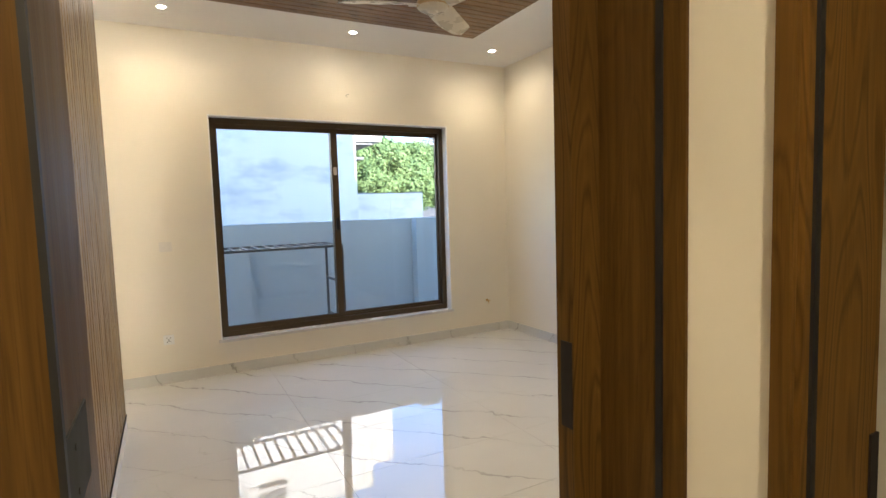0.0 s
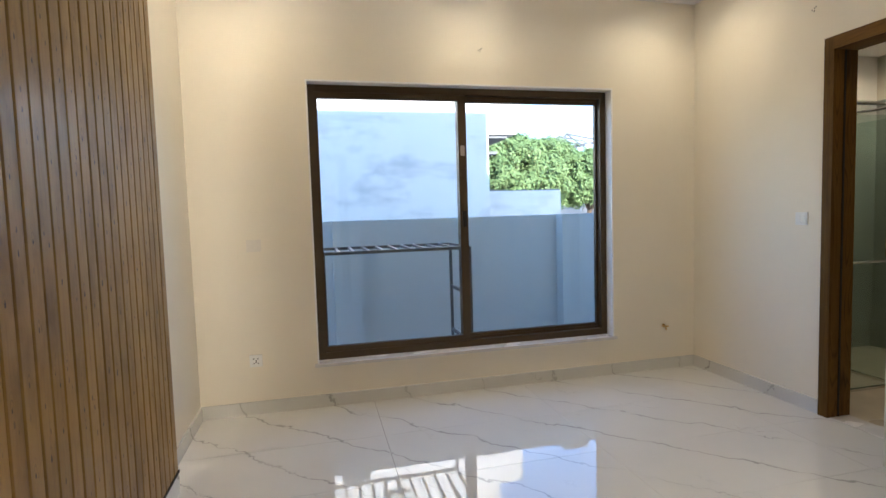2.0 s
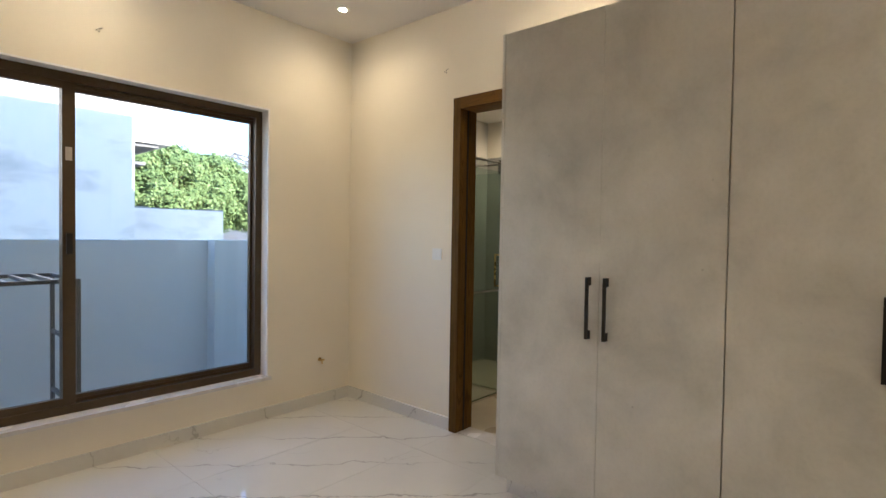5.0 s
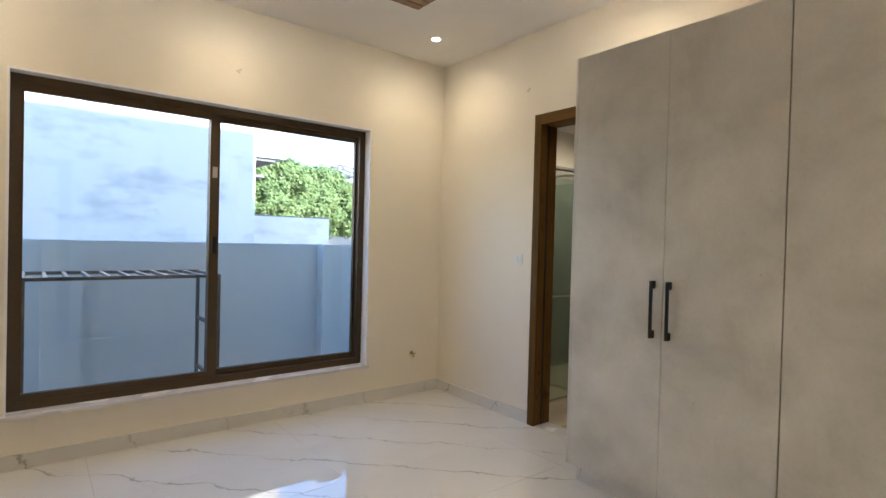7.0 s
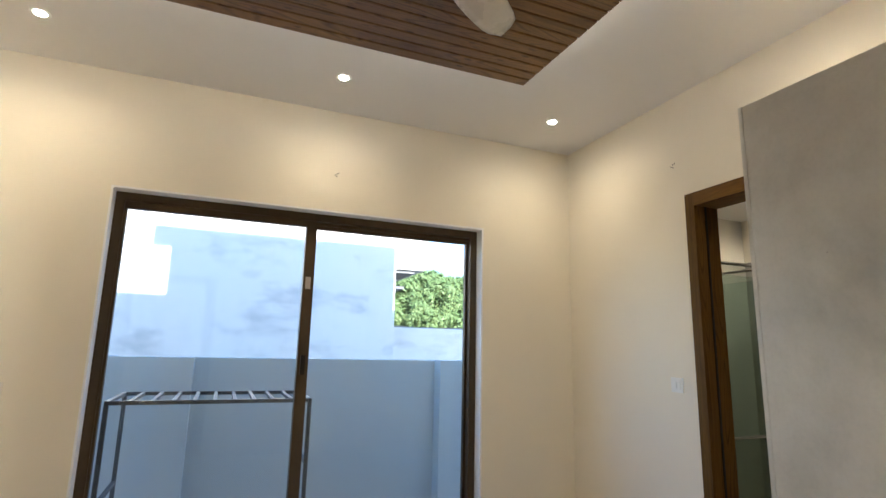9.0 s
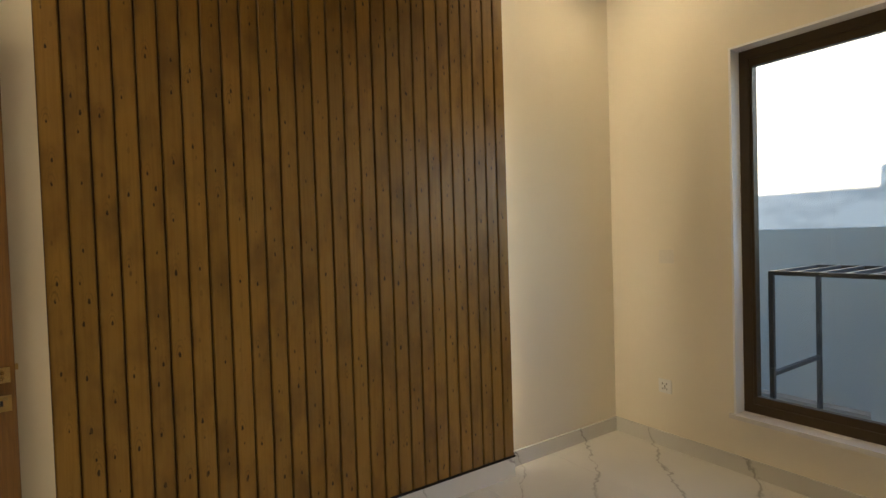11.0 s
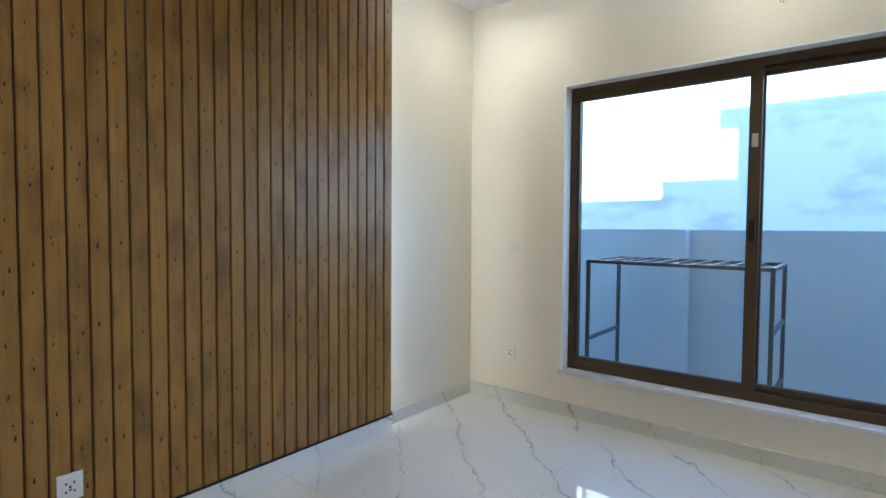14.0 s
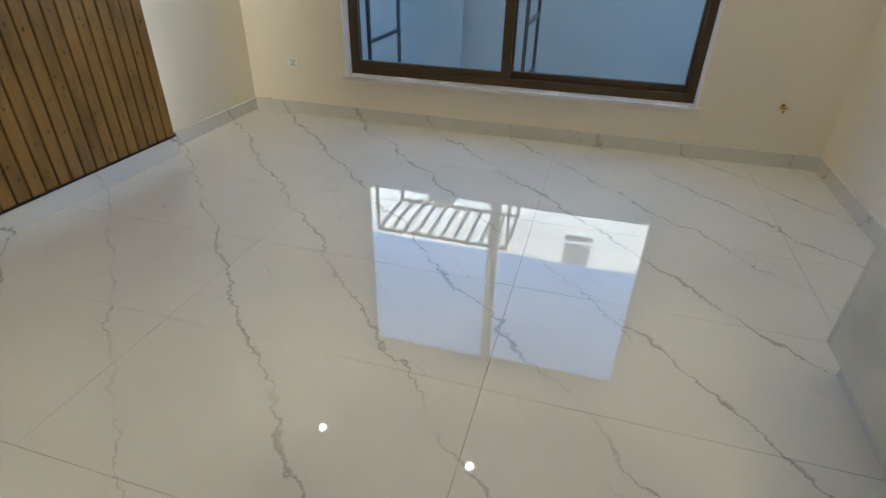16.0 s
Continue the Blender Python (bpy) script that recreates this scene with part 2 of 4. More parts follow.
def pine_slat(name, dark, mid, light, half, rough=0.45):
    """Upright narrow board: pale early wood, tear-shaped knots under small arches, stain in the edges."""
    m = Mat(name)
    p, r = m.local(), m.rand()
    sep = m.t.nodes.new("ShaderNodeSeparateXYZ")
    m.put(sep, 0, p)
    y, z = m.math("SUBTRACT", sep.outputs[1], half), sep.outputs[2]
    off = m.t.nodes.new("ShaderNodeCombineXYZ")
    for i, k in enumerate((37.0, 61.0, 23.0)):
        m.put(off, i, m.math("MULTIPLY", r, k))
    p = m.vmath("ADD", p, off.outputs[0])
    grain = m.noise(m.vmath("MULTIPLY", p, (1, 1, 0.035)), 70, 3)
    cloud = m.noise(m.vmath("MULTIPLY", p, (1, 1, 0.45)), 8.5, 4, 0.55)
    c = m.ramp(grain, (0.30, mid), (0.55, light), (0.75, mid))
    c = m.mix(m.span(cloud, 0.46, 0.72, 0, 0.75), c, dark)
    edge = m.math("ADD", m.math("ABSOLUTE", y), m.math("MULTIPLY", m.math("SUBTRACT", cloud, 0.5), 0.02))
    c = m.mix(m.span(edge, 0.023, 0.039, 0.0, 0.34), c, tuple(v * 0.45 for v in dark))
    for pitch, seed, w in ((4.9, 91.0, 0.0044), (3.0, 57.0, 0.0056)):
        v = m.t.nodes.new("ShaderNodeTexVoronoi")
        v.voronoi_dimensions = "1D"
        zz = m.math("ADD", m.math("MULTIPLY", z, pitch), m.math("MULTIPLY", r, seed))
        m.put(v, "W", zz)
        m.put(v, "Scale", 1.0)
        dz = m.math("DIVIDE", m.math("SUBTRACT", zz, v.outputs["W"]), pitch)
        sc = m.t.nodes.new("ShaderNodeSeparateColor")
        m.put(sc, 0, v.outputs["Color"])
        u = m.math("DIVIDE", m.math("SUBTRACT", y, m.math("MULTIPLY", m.math("SUBTRACT", sc.outputs[0], 0.5), 0.030)), w)
        vv = m.math("DIVIDE", dz, m.span(m.math("SIGN", dz), -1, 1, w * 1.5, w * 3.4))
        wob = m.math("MULTIPLY", m.math("SUBTRACT", m.noise(p, 150, 2), 0.5), 0.9)
        rad = m.math("ADD", m.math("SQRT", m.math("ADD", m.math("MULTIPLY", u, u), m.math("MULTIPLY", vv, vv))), wob)
        size = m.span(sc.outputs[1], 0.0, 1.0, 0.55, 1.15)
        knot = m.span(m.math("DIVIDE", rad, size), 0.95, 0.60)
        band = m.math("ABSOLUTE", m.math("SUBTRACT", m.math("FRACT", m.math("MULTIPLY", rad, 0.75)), 0.5))
        arch = m.math("MULTIPLY", m.span(band, 0.17, 0.07), m.math("MULTIPLY", m.span(rad, 4.2, 2.2), m.span(dz, 0.0, 0.006), clamp=True), clamp=True)
        c = m.mix(m.math("MULTIPLY", arch, m.span(sc.outputs[2], 0.3, 0.9, 0.05, 0.45), clamp=True), c, tuple(v2 * 0.5 for v2 in dark))
        c = m.mix(m.math("MULTIPLY", knot, m.span(sc.outputs[2], 0.15, 0.45, 0.25, 1.0), clamp=True), c, tuple(v2 * 0.22 for v2 in dark))
    tone = m.span(r, 0.0, 1.0, 0.86, 1.10)
    tn = m.t.nodes.new("ShaderNodeCombineColor")
    for i in range(3):
        m.put(tn, i, tone)
    c = m.mix(1.0, c, tn.outputs[0], "MULTIPLY")
    m.set(Base_Color=c, Roughness=m.span(cloud, 0.3, 0.7, rough - 0.06, rough + 0.08), Specular_IOR_Level=0.42, Coat_Weight=0.20, Coat_Roughness=0.22)
    m.bump(grain, 0.12, 0.002)
    return m.m


def plain(name, color, rough=0.5, metal=0.0, bump=0.05, scale=40.0, vary=0.12):
    m = Mat(name)
    p = m.pos()
    n = m.noise(p, scale, 3)
    c = m.mix(m.span(n, 0.3, 0.7), color, tuple(v * (1 - vary) for v in color))
    m.set(Base_Color=c, Roughness=m.span(m.noise(p, scale * 0.3, 2), 0.3, 0.7, max(0.02, rough - 0.06), rough + 0.06), Metallic=metal)
    if bump:
        m.bump(m.noise(p, scale * 4, 2), bump, 0.002)
    return m.m


def glass(name, tint=(1, 1, 1), alpha=0.08):
    """Thin sheet glass: clear to light, with a mirror-like sheen that grows at a slant."""
    m = Mat(name)
    t = m.t
    tr = t.nodes.new("ShaderNodeBsdfTransparent")
    tr.inputs["Color"].default_value = (*tint, 1)
    gl = t.nodes.new("ShaderNodeBsdfGlossy")
    gl.inputs["Roughness"].default_value = 0.01
    lw = t.nodes.new("ShaderNodeLayerWeight")
    lw.inputs["Blend"].default_value = 0.5
    sheen = m.math("ADD", m.math("MULTIPLY", m.math("POWER", lw.outputs["Facing"], 5.0), 0.9), 0.035)
    mx = t.nodes.new("ShaderNodeMixShader")
    t.links.new(sheen, mx.inputs[0])
    t.links.new(tr.outputs[0], mx.inputs[1])
    t.links.new(gl.outputs[0], mx.inputs[2])
    t.links.new(mx.outputs[0], t.nodes["Material Output"].inputs["Surface"])
    return m.m


def glow(name, color, strength):
    m = Mat(name)
    m.set(Base_Color=(0.9, 0.9, 0.9), Emission_Color=color, Emission_Strength=strength)
    return m.m


def concrete_laminate():
    m = Mat("concrete laminate")
    p = m.pos()
    big = m.noise(p, 2.3, 6, 0.58, 0.3)
    mid = m.noise(m.vmath("ADD", p, (5.1, 2.2, 7.7)), 4.2, 6, 0.62)
    fine = m.noise(p, 60, 3)
    c = m.ramp(big, (0.32, (0.67, 0.65, 0.595)), (0.50, (0.58, 0.565, 0.512)), (0.70, (0.44, 0.432, 0.39)))
    c = m.mix(m.span(mid, 0.42, 0.72, 0, 0.5), c, (0.62, 0.59, 0.54))
    c = m.mix(m.span(fine, 0.45, 0.75, 0, 0.08), c, (0.24, 0.225, 0.20))
    c = m.mix(m.span(m.voronoi(p, 5.0), 0.030, 0.018, 0.0, 0.3), c, (0.15, 0.14, 0.125))
    m.set(Base_Color=c, Roughness=m.span(mid, 0.3, 0.7, 0.34, 0.46), Specular_IOR_Level=0.4)
    m.bump(fine, 0.05, 0.002)
    return m.m


def weathered_plaster(name, light, stain, scale=1.0):
    m = Mat(name)
    p = m.pos()
    a = m.noise(m.vmath("MULTIPLY", p, (0.35, 0.35, 0.8)), 0.9 * scale, 7, 0.62)
    b = m.noise(m.vmath("MULTIPLY", p, (1, 1, 0.5)), 3.0 * scale, 6, 0.65)
    c = m.mix(m.span(a, 0.52, 0.70), light, stain)
    c = m.mix(m.span(b, 0.5, 0.75, 0, 0.28), c, stain)
    m.set(Base_Color=c, Roughness=0.9)
    m.bump(m.noise(p, 25, 5), 0.3, 0.02)
    return m.m


def leaf_green():
    m = Mat("leaves")
    r = m.t.nodes.new("ShaderNodeNewGeometry").outputs["Random Per Island"]
    c = m.ramp(r, (0.0, (0.080, 0.130, 0.042)), (0.5, (0.125, 0.188, 0.066)), (1.0, (0.178, 0.243, 0.10)))
    m.set(Base_Color=c, Roughness=0.7, Specular_IOR_Level=0.25)
    return m.m


M_WALL = painted_plaster("cream wall paint", (0.80, 0.745, 0.63))
M_CEIL = painted_plaster("white ceiling paint", (0.80, 0.785, 0.77), grain=0.05)
M_MARBLE = marble("veined marble tile")
M_MARBLE_BASE = marble("veined marble skirting", 0.10, False, 1.0)
# skirting marble again, with the window's daylight put into its tone
M_MARBLE_DAYLIT = marble("daylit veined marble plinth", 0.24, False, 1.28)
M_GROUT = plain("tile joint", (0.55, 0.48, 0.38), 0.8)
M_SLAT = pine_slat("stained pine slat", (0.150, 0.073, 0.010), (0.263, 0.138, 0.021), (0.312, 0.171, 0.029), 0.0350)
M_SLAT_X = timber("stained pine ceiling slat", (0.10, 0.045, 0.011), (0.225, 0.105, 0.027), (0.30, 0.145, 0.040), "x", "pos", 0.40, 0.9, knots=0.7, coat=0.15)
M_GROOVE = plain("dark groove", (0.012, 0.008, 0.006), 0.7)
M_BACK = plain("stained backing board", (0.045, 0.021, 0.007), 0.6)
M_LEAF_V = timber("ash door board upright", (0.075, 0.032, 0.007), (0.235, 0.111, 0.025), (0.300, 0.149, 0.036), "z", "local", 0.42, 1.0, figure=0.8)
M_LEAF_CALM = timber("ash door board quiet", (0.075, 0.032, 0.007), (0.235, 0.111, 0.025), (0.300, 0.149, 0.036), "z", "local", 0.42, 1.0, figure=0.8, calm=0.86)
M_LEAF_BOLD = timber("ash door board flamed", (0.075, 0.032, 0.007), (0.235, 0.111, 0.025), (0.300, 0.149, 0.036), "z", "local", 0.42, 1.0, figure=0.9, calm=0.0)
M_LEAF_H = timber("ash door board level", (0.075, 0.032, 0.007), (0.235, 0.111, 0.025), (0.300, 0.149, 0.036), "y", "local", 0.42, 1.0, figure=0.8)
M_FRAME_V = timber("ash door frame", (0.050, 0.024, 0.004), (0.112, 0.056, 0.009), (0.152, 0.078, 0.014), "z", "local", 0.50, 1.0, figure=0.8, coat=0.0, shine=0.16)
M_FRAME_X = timber("ash door frame head", (0.062, 0.028, 0.005), (0.135, 0.064, 0.010), (0.178, 0.088, 0.016), "x", "local", 0.50, 1.0, figure=0.8, coat=0.0, shine=0.16)
M_FRAME_Y = timber("ash door frame head across", (0.062, 0.028, 0.005), (0.135, 0.064, 0.010), (0.178, 0.088, 0.016), "y", "local", 0.50, 1.0, figure=0.8, coat=0.0, shine=0.16)
M_BRASS = plain("satin brass", (0.62, 0.42, 0.17), 0.28, 1.0)
M_STEEL = plain("dull hinge steel", (0.030, 0.029, 0.022), 0.85, 0.0)
M_CHROME = plain("chrome", (0.75, 0.75, 0.74), 0.10, 1.0, 0)
M_RUBBER = plain("black rubber seal", (0.012, 0.011, 0.010), 0.6)
M_BRONZE = plain("bronze aluminium", (0.078, 0.053, 0.027), 0.42, 0.35, 0.02)
M_PANE = glass("window glass", (0.97, 0.985, 0.98))
M_FROST = glass("dim tinted glass", (0.30, 0.36, 0.41))
M_SHOWER = glass("shower glass", (0.87, 0.925, 0.905))
M_REVEAL = painted_plaster("white reveal paint", (0.84, 0.84, 0.85), 0.6, 0.05)
M_SILL = plain("white marble sill", (0.74, 0.71, 0.69), 0.25, scale=9, vary=0.15)
M_LAM = concrete_laminate()
M_EDGE = plain("laminate edge band", (0.52, 0.48, 0.42), 0.45)
M_BLACK = plain("black metal handle", (0.014, 0.013, 0.012), 0.40, 0.3)
M_WHITE = plain("white plastic", (0.80, 0.80, 0.78), 0.35, 0, 0.0, vary=0.04)
M_PLATE = plain("cream plastic", (0.73, 0.69, 0.62), 0.5, 0, 0.0, vary=0.04)
M_DARKHOLE = plain("dark socket hole", (0.02, 0.02, 0.02), 0.6)
M_FAN = plain("cream fan enamel", (0.74, 0.68, 0.56), 0.28, vary=0.05)
M_FANBAND = plain("gold fan band", (0.60, 0.45, 0.24), 0.35, 0.7)
M_LED = glow("warm led strip", LED_COLOR, LED_POWER)
M_LED_DIM = glow("dim led strip", LED_COLOR, 0.9)
M_COVE = glow("ceiling led strip", LED_COLOR, COVE_POWER)
M_LENS = glow("downlight lens", (1.0, 0.86, 0.62), 26.0)
M_BWALL = painted_plaster("boundary wall paint", (0.53, 0.585, 0.61), 0.8, 0.3)
M_PAVE = plain("concrete paving", (0.42, 0.40, 0.37), 0.85, scale=6, vary=0.25)
M_GROUND = plain("dusty ground", (0.36, 0.31, 0.24), 0.95, scale=1.2, vary=0.35)
M_TUBE = plain("grey painted steel tube", (0.085, 0.090, 0.095), 0.45, 0.3)
M_NEIGH = weathered_plaster("weathered grey plaster", (0.64, 0.605, 0.55), (0.43, 0.415, 0.385), 2.1)
M_TRUSS = plain("grey roof steel", (0.10, 0.105, 0.115), 0.5)
M_SLAB = plain("grey concrete slab", (0.16, 0.16, 0.16), 0.9)
M_LOWWALL = weathered_plaster("whitewashed plaster", (0.80, 0.79, 0.77), (0.52, 0.51, 0.50), 1.6)
M_BARK = plain("bark", (0.10, 0.07, 0.045), 0.9, scale=12, vary=0.4)
M_LEAVES = leaf_green()
M_BTILE = plain("grey bathroom tile", (0.36, 0.365, 0.335), 0.22, scale=3, vary=0.25)
M_BFLOOR = plain("beige bathroom floor tile", (0.50, 0.43, 0.33), 0.30, scale=4, vary=0.15)
M_HOUSE = painted_plaster("outer house paint", (0.62, 0.60, 0.56), 0.85, 0.3)

# ---- large structure ----
# floor slab, walls, ceiling
structure(mesh_ob("floor", box(0.0, W, S - 3.2, 0.0, -0.25, -0.012), M_GROUT), "tiled floor of large polished white marble slabs with grey veins", "floor")


def wall(name, boxes, material, label, category="wall"):
    bm = bmesh.new()
    for b in boxes:
        box(*b, bm=bm)
    return structure(mesh_ob(name, bm, material), label, category)


wall("wall_north", [(-0.23, WX0 - 0.012, 0, 0.23, -0.25, H + 0.2), (WX1 + 0.012, W + 0.23, 0, 0.23, -0.25, H + 0.2), (WX0 - 0.012, WX1 + 0.012, 0, 0.23, -0.25, WZ0 - 0.025), (WX0 - 0.012, WX1 + 0.012, 0, 0.23, WZ1 + 0.012, H + 0.2)],
     M_WALL, "cream painted wall with the wide sliding window")
wall("wall_west", [(-0.23, 0, S - 3.2, 0, -0.25, H)], M_WALL, "cream painted wall behind the wood slat panel")
wall("wall_east", [(W, W + ET, BY1 + 0.03, 0.0, -0.25, H), (W, W + ET, S - 0.245, BY0 - 0.03, -0.25, H), (W, W + ET, BY0 - 0.03, BY1 + 0.03, BZ + 0.03, H)],
     M_WALL, "cream painted wall with the bathroom doorway")
wall("wall_south", [(0, EX0 - 0.035, S - 0.245, S, 0.0, H), (EX1 + 0.035, W, S - 0.245, S, 0.0, H), (EX0 - 0.035, EX1 + 0.035, S - 0.245, S, EZ + 0.04, H)], M_WALL, "cream painted wall with the entrance doorway")
# hall outside the entrance
HX = 1.30
HY = -4.728
for b in [(HX, HX + 0.2, HY, S - 0.346, 0.0, H), (EX1 + 0.037, HX + 0.2, S - 0.346, S - 0.245, 0.0, H), (HX, EX1 + 0.037, S - 0.346, S - 0.245, EZ + 0.04, H), (HX, HX + 0.2, S - 3.2, HY - 0.96, 0.0, H), (HX, HX + 0.2, HY - 0.96, HY, 2.32, H)]:
    wall("wall_hall_east", [b], M_WALL, "cream painted hall wall with a second doorway")
wall("wall_hall_south", [(0, 3.2, S - 3.43, S - 3.2, -0.25, H)], M_WALL, "plain cream hall end wall")
wall("wall_side_room", [(3.0, 3.2, S - 3.2, S - 0.245, -0.25, H)], M_WALL, "plain cream wall of the next room")
structure(mesh_ob("ceiling", box(-0.23, W + 0.23, S - 3.43, 0.0, H, H + 0.2), M_CEIL), "flat white painted ceiling", "ceiling")

# outside: ground, passage, unseen house front above, boundary wall
structure(mesh_ob("ground", box(-400, 400, 0.3, 900, GROUND - 0.6, GROUND - 0.2), M_GROUND), "dusty bare ground reaching the horizon", "ground")
structure(mesh_ob("pavement", box(-9, 9.3, 0.23, 1.62, GROUND - 0.3, GROUND), M_PAVE), "narrow concrete side passage below the window", "pavement")
# out of view; heights, steps and side slab set to shade the neighbour's facade
wall("wall_house_unseen", [(-9, -1.75, 0, 0.23, GROUND, 6.60), (-1.75, -0.23, 0, 0.23, GROUND, 7.08), (-0.23, 0.03, 0, 0.23, H + 0.2, 7.08), (-0.39, 0.03, 0, 0.23, 8.36, 8.82), (0.03, W + 0.23, 0, 0.23, H + 0.2, 8.82), (W + 0.23, 5.97, 0.0, 0.23, GROUND, 8.82), (5.97, 9.3, 0.0, 0.23, GROUND, 6.95)], M_HOUSE, "unseen plain outer wall of the house, stepped to cast shade on the neighbour")
BW = 1.62
wall("wall_boundary", [(-9, 9.3, BW, BW + 0.22, GROUND - 0.4, 1.355)], M_BWALL, "blue-grey painted boundary wall")
for x in (-1.52, 1.00, 3.52, 6.04):
    wall("wall_pilaster", [(x, x + 0.288, BW - 0.16, BW, GROUND, 1.357)], M_BWALL, "blue-grey painted pilaster on the boundary wall", "pilaster")
wall("kerb", [(-9, 9.3, BW - 0.10, BW - 0.0, GROUND, 0.02)], M_PAVE, "pale concrete kerb along the boundary wall", "kerb")

# bathroom shell
structure(mesh_ob("threshold", box(W, W + ET, BY0 - 0.03, BY1 + 0.03, -0.25, 0.002), M_SILL), "pale marble threshold of the bathroom doorway", "threshold")
BX0, BX1 = W + ET, 6.05
structure(mesh_ob("floor_bathroom", box(W + ET, BX1, -3.0, 0.0, -0.25, -0.004), M_BFLOOR), "beige tiled bathroom floor", "floor")
BWZ0, BWZ1, BWY0, BWY1 = 1.80, 2.30, -0.70, -0.44
wall("wall_bath_east", [(BX1, BX1 + 0.2, -3.2, BWY0, -0.2, H), (BX1, BX1 + 0.2, BWY1, 0.2, -0.2, H), (BX1, BX1 + 0.2, BWY0, BWY1, -0.2, BWZ0), (BX1, BX1 + 0.2, BWY0, BWY1, BWZ1, H)], M_WALL, "cream painted bathroom wall")
wall("wall_bath_south", [(BX0, BX1, -3.2, -3.0, -0.2, H)], M_WALL, "plain cream bathroom wall")
structure(mesh_ob("ceiling_bathroom", box(W + ET, BX1 + 0.2, -3.2, 0.0, 2.75, 2.85), M_CEIL), "white bathroom ceiling", "ceiling")


# ---- lights ----
def downlight(x, y):
    t = tagged(empty("downlight", (x, y, H)), "round recessed white ceiling downlight, switched on", "downlight", "ceiling downlights")
    part("trim_ring", lathe([(0.0275, -0.001), (0.042, -0.006), (0.046, -0.002), (0.046, 0.0005), (0.0275, 0.0005)], 28), M_WHITE, t, "white trim ring", smooth=True)
    part("lens", lathe([(0.027, -0.0035), (0.027, -0.001)], 24), M_LENS, t, "glowing warm lens")
    return t


first = downlight(0.50, -0.50)
copy_thing(first, pose(5.72, -0.72, 2.75))
# the last one is an unseen downlight, added to brighten the hall
spots = [(2.04, -0.50), (3.55, -0.50), (3.55, -2.10), (0.50, -3.72), (2.04, -3.72), (3.55, -3.72), (0.42, -5.75)]
for x, y in spots:
    copy_thing(first, pose(x, y, H))
for x, y, z in [(0.50, -0.50, H)] + [(a, b, H) for a, b in spots] + [(5.72, -0.72, 2.75)]:
    lamp = new("downlight_lamp", bpy.data.lights.new("downlight_lamp", "SPOT"))
    lamp.data.energy, lamp.data.color = HALL_POWER if y < S else BATH_POWER if x > W else LAMP_POWER, (1.0, 0.78, 0.44) if y < S else LAMP_COLOR
    lamp.data.spot_size, lamp.data.spot_blend, lamp.data.shadow_soft_size = radians(170 if x > W else 158), 1.0, 0.028
    lamp.matrix_world = pose(x, y, z - 0.012)


def led_strip(a, b, material, parent):
    """A glowing strip along an edge, facing one way."""
    lo = [min(p, q) for p, q in zip(a, b)]
    hi = [max(p, q) for p, q in zip(a, b)]
    return part("led_strip", box(lo[0], hi[0], lo[1], hi[1], lo[2], hi[2]), material, parent, "warm glowing strip")


# ---- window ----
def window():
    cx, cz = WX0, WZ0
    w, h = WX1 - WX0, WZ1 - WZ0
    t = structure(empty("window_1", (cx, 0.0, cz)), "wide two-pane sliding window with bronze aluminium frame", "window")
    y0, y1 = 0.090, 0.180
    f = 0.052
    for b in ((-0.012, 0.0, -0.001, y0, 0, h + 0.012), (w, w + 0.012, -0.001, y0, 0, h + 0.012), (0, w, -0.001, y0, h, h + 0.012)):
        part("reveal", box(*b), M_REVEAL, t, "white painted reveal")
    for nm, b in (("frame_jamb", (0, f, y0, y1, 0, h)), ("frame_jamb", (w - f, w, y0, y1, 0, h)), ("frame_head", (f, w - f, y0, y1, h - f, h)), ("frame_sill", (f, w - f, y0, y1, 0, f))):
        part(nm, box(*b), M_BRONZE, t, bevel=0.003)
    part("track", box(f, w - f, 0.133, 0.139, f, f + 0.02), M_BRONZE, t)
    part("track", box(f, w - f, 0.133, 0.139, h - f - 0.02, h - f), M_BRONZE, t)

    def sash(x0, x1, ya, yb, stile_l, stile_r):
        s = part("sash", box(x0, x0 + stile_l, ya, yb, f, h - f), M_BRONZE, t, bevel=0.003)
        rail = 0.044
        part("stile", box(x1 - stile_r, x1, ya, yb, f, h - f), M_BRONZE, s, bevel=0.003)
        part("rail", box(x0 + stile_l, x1 - stile_r, ya, yb, f, f + rail), M_BRONZE, s, bevel=0.003)
        part("rail", box(x0 + stile_l, x1 - stile_r, ya, yb, h - f - rail, h - f), M_BRONZE, s, bevel=0.003)
        ym = (ya + yb) / 2
        g = part("pane", box(x0 + stile_l - 0.005, x1 - stile_r + 0.005, ym - 0.003, ym + 0.003, f + rail - 0.005, h - f - rail + 0.005), M_PANE, s, "clear glass pane")
        g.visible_shadow = False
        return s
    mid = 1.985 - cx
    a = sash(f * 0.45, mid + 0.040, 0.097, 0.131, 0.044, 0.066)
    sash(mid - 0.025, w - f * 0.45, 0.141, 0.175, 0.076, 0.046)
    part("latch", box(mid - 0.008, mid + 0.022, 0.079, 0.097, 0.965, 1.09), M_BLACK, a, "black latch", bevel=0.004)
    part("sticker", box(mid - 0.010, mid + 0.024, 0.0955, 0.097, 1.525, 1.605), M_EDGE, a, "small pale paper sticker")
    part("sill_slab", box(-0.03, w + 0.03, -0.022, 0.090, -0.025, 0.0), M_SILL, t, "white marble sill", bevel=0.004)
    return t


window()


# ---- skirting ----
def skirting(name, b, label="white veined marble skirting along the wall"):
    structure(mesh_ob(name, box(*b), M_MARBLE_BASE, bevel=0.002), label, "baseboard")


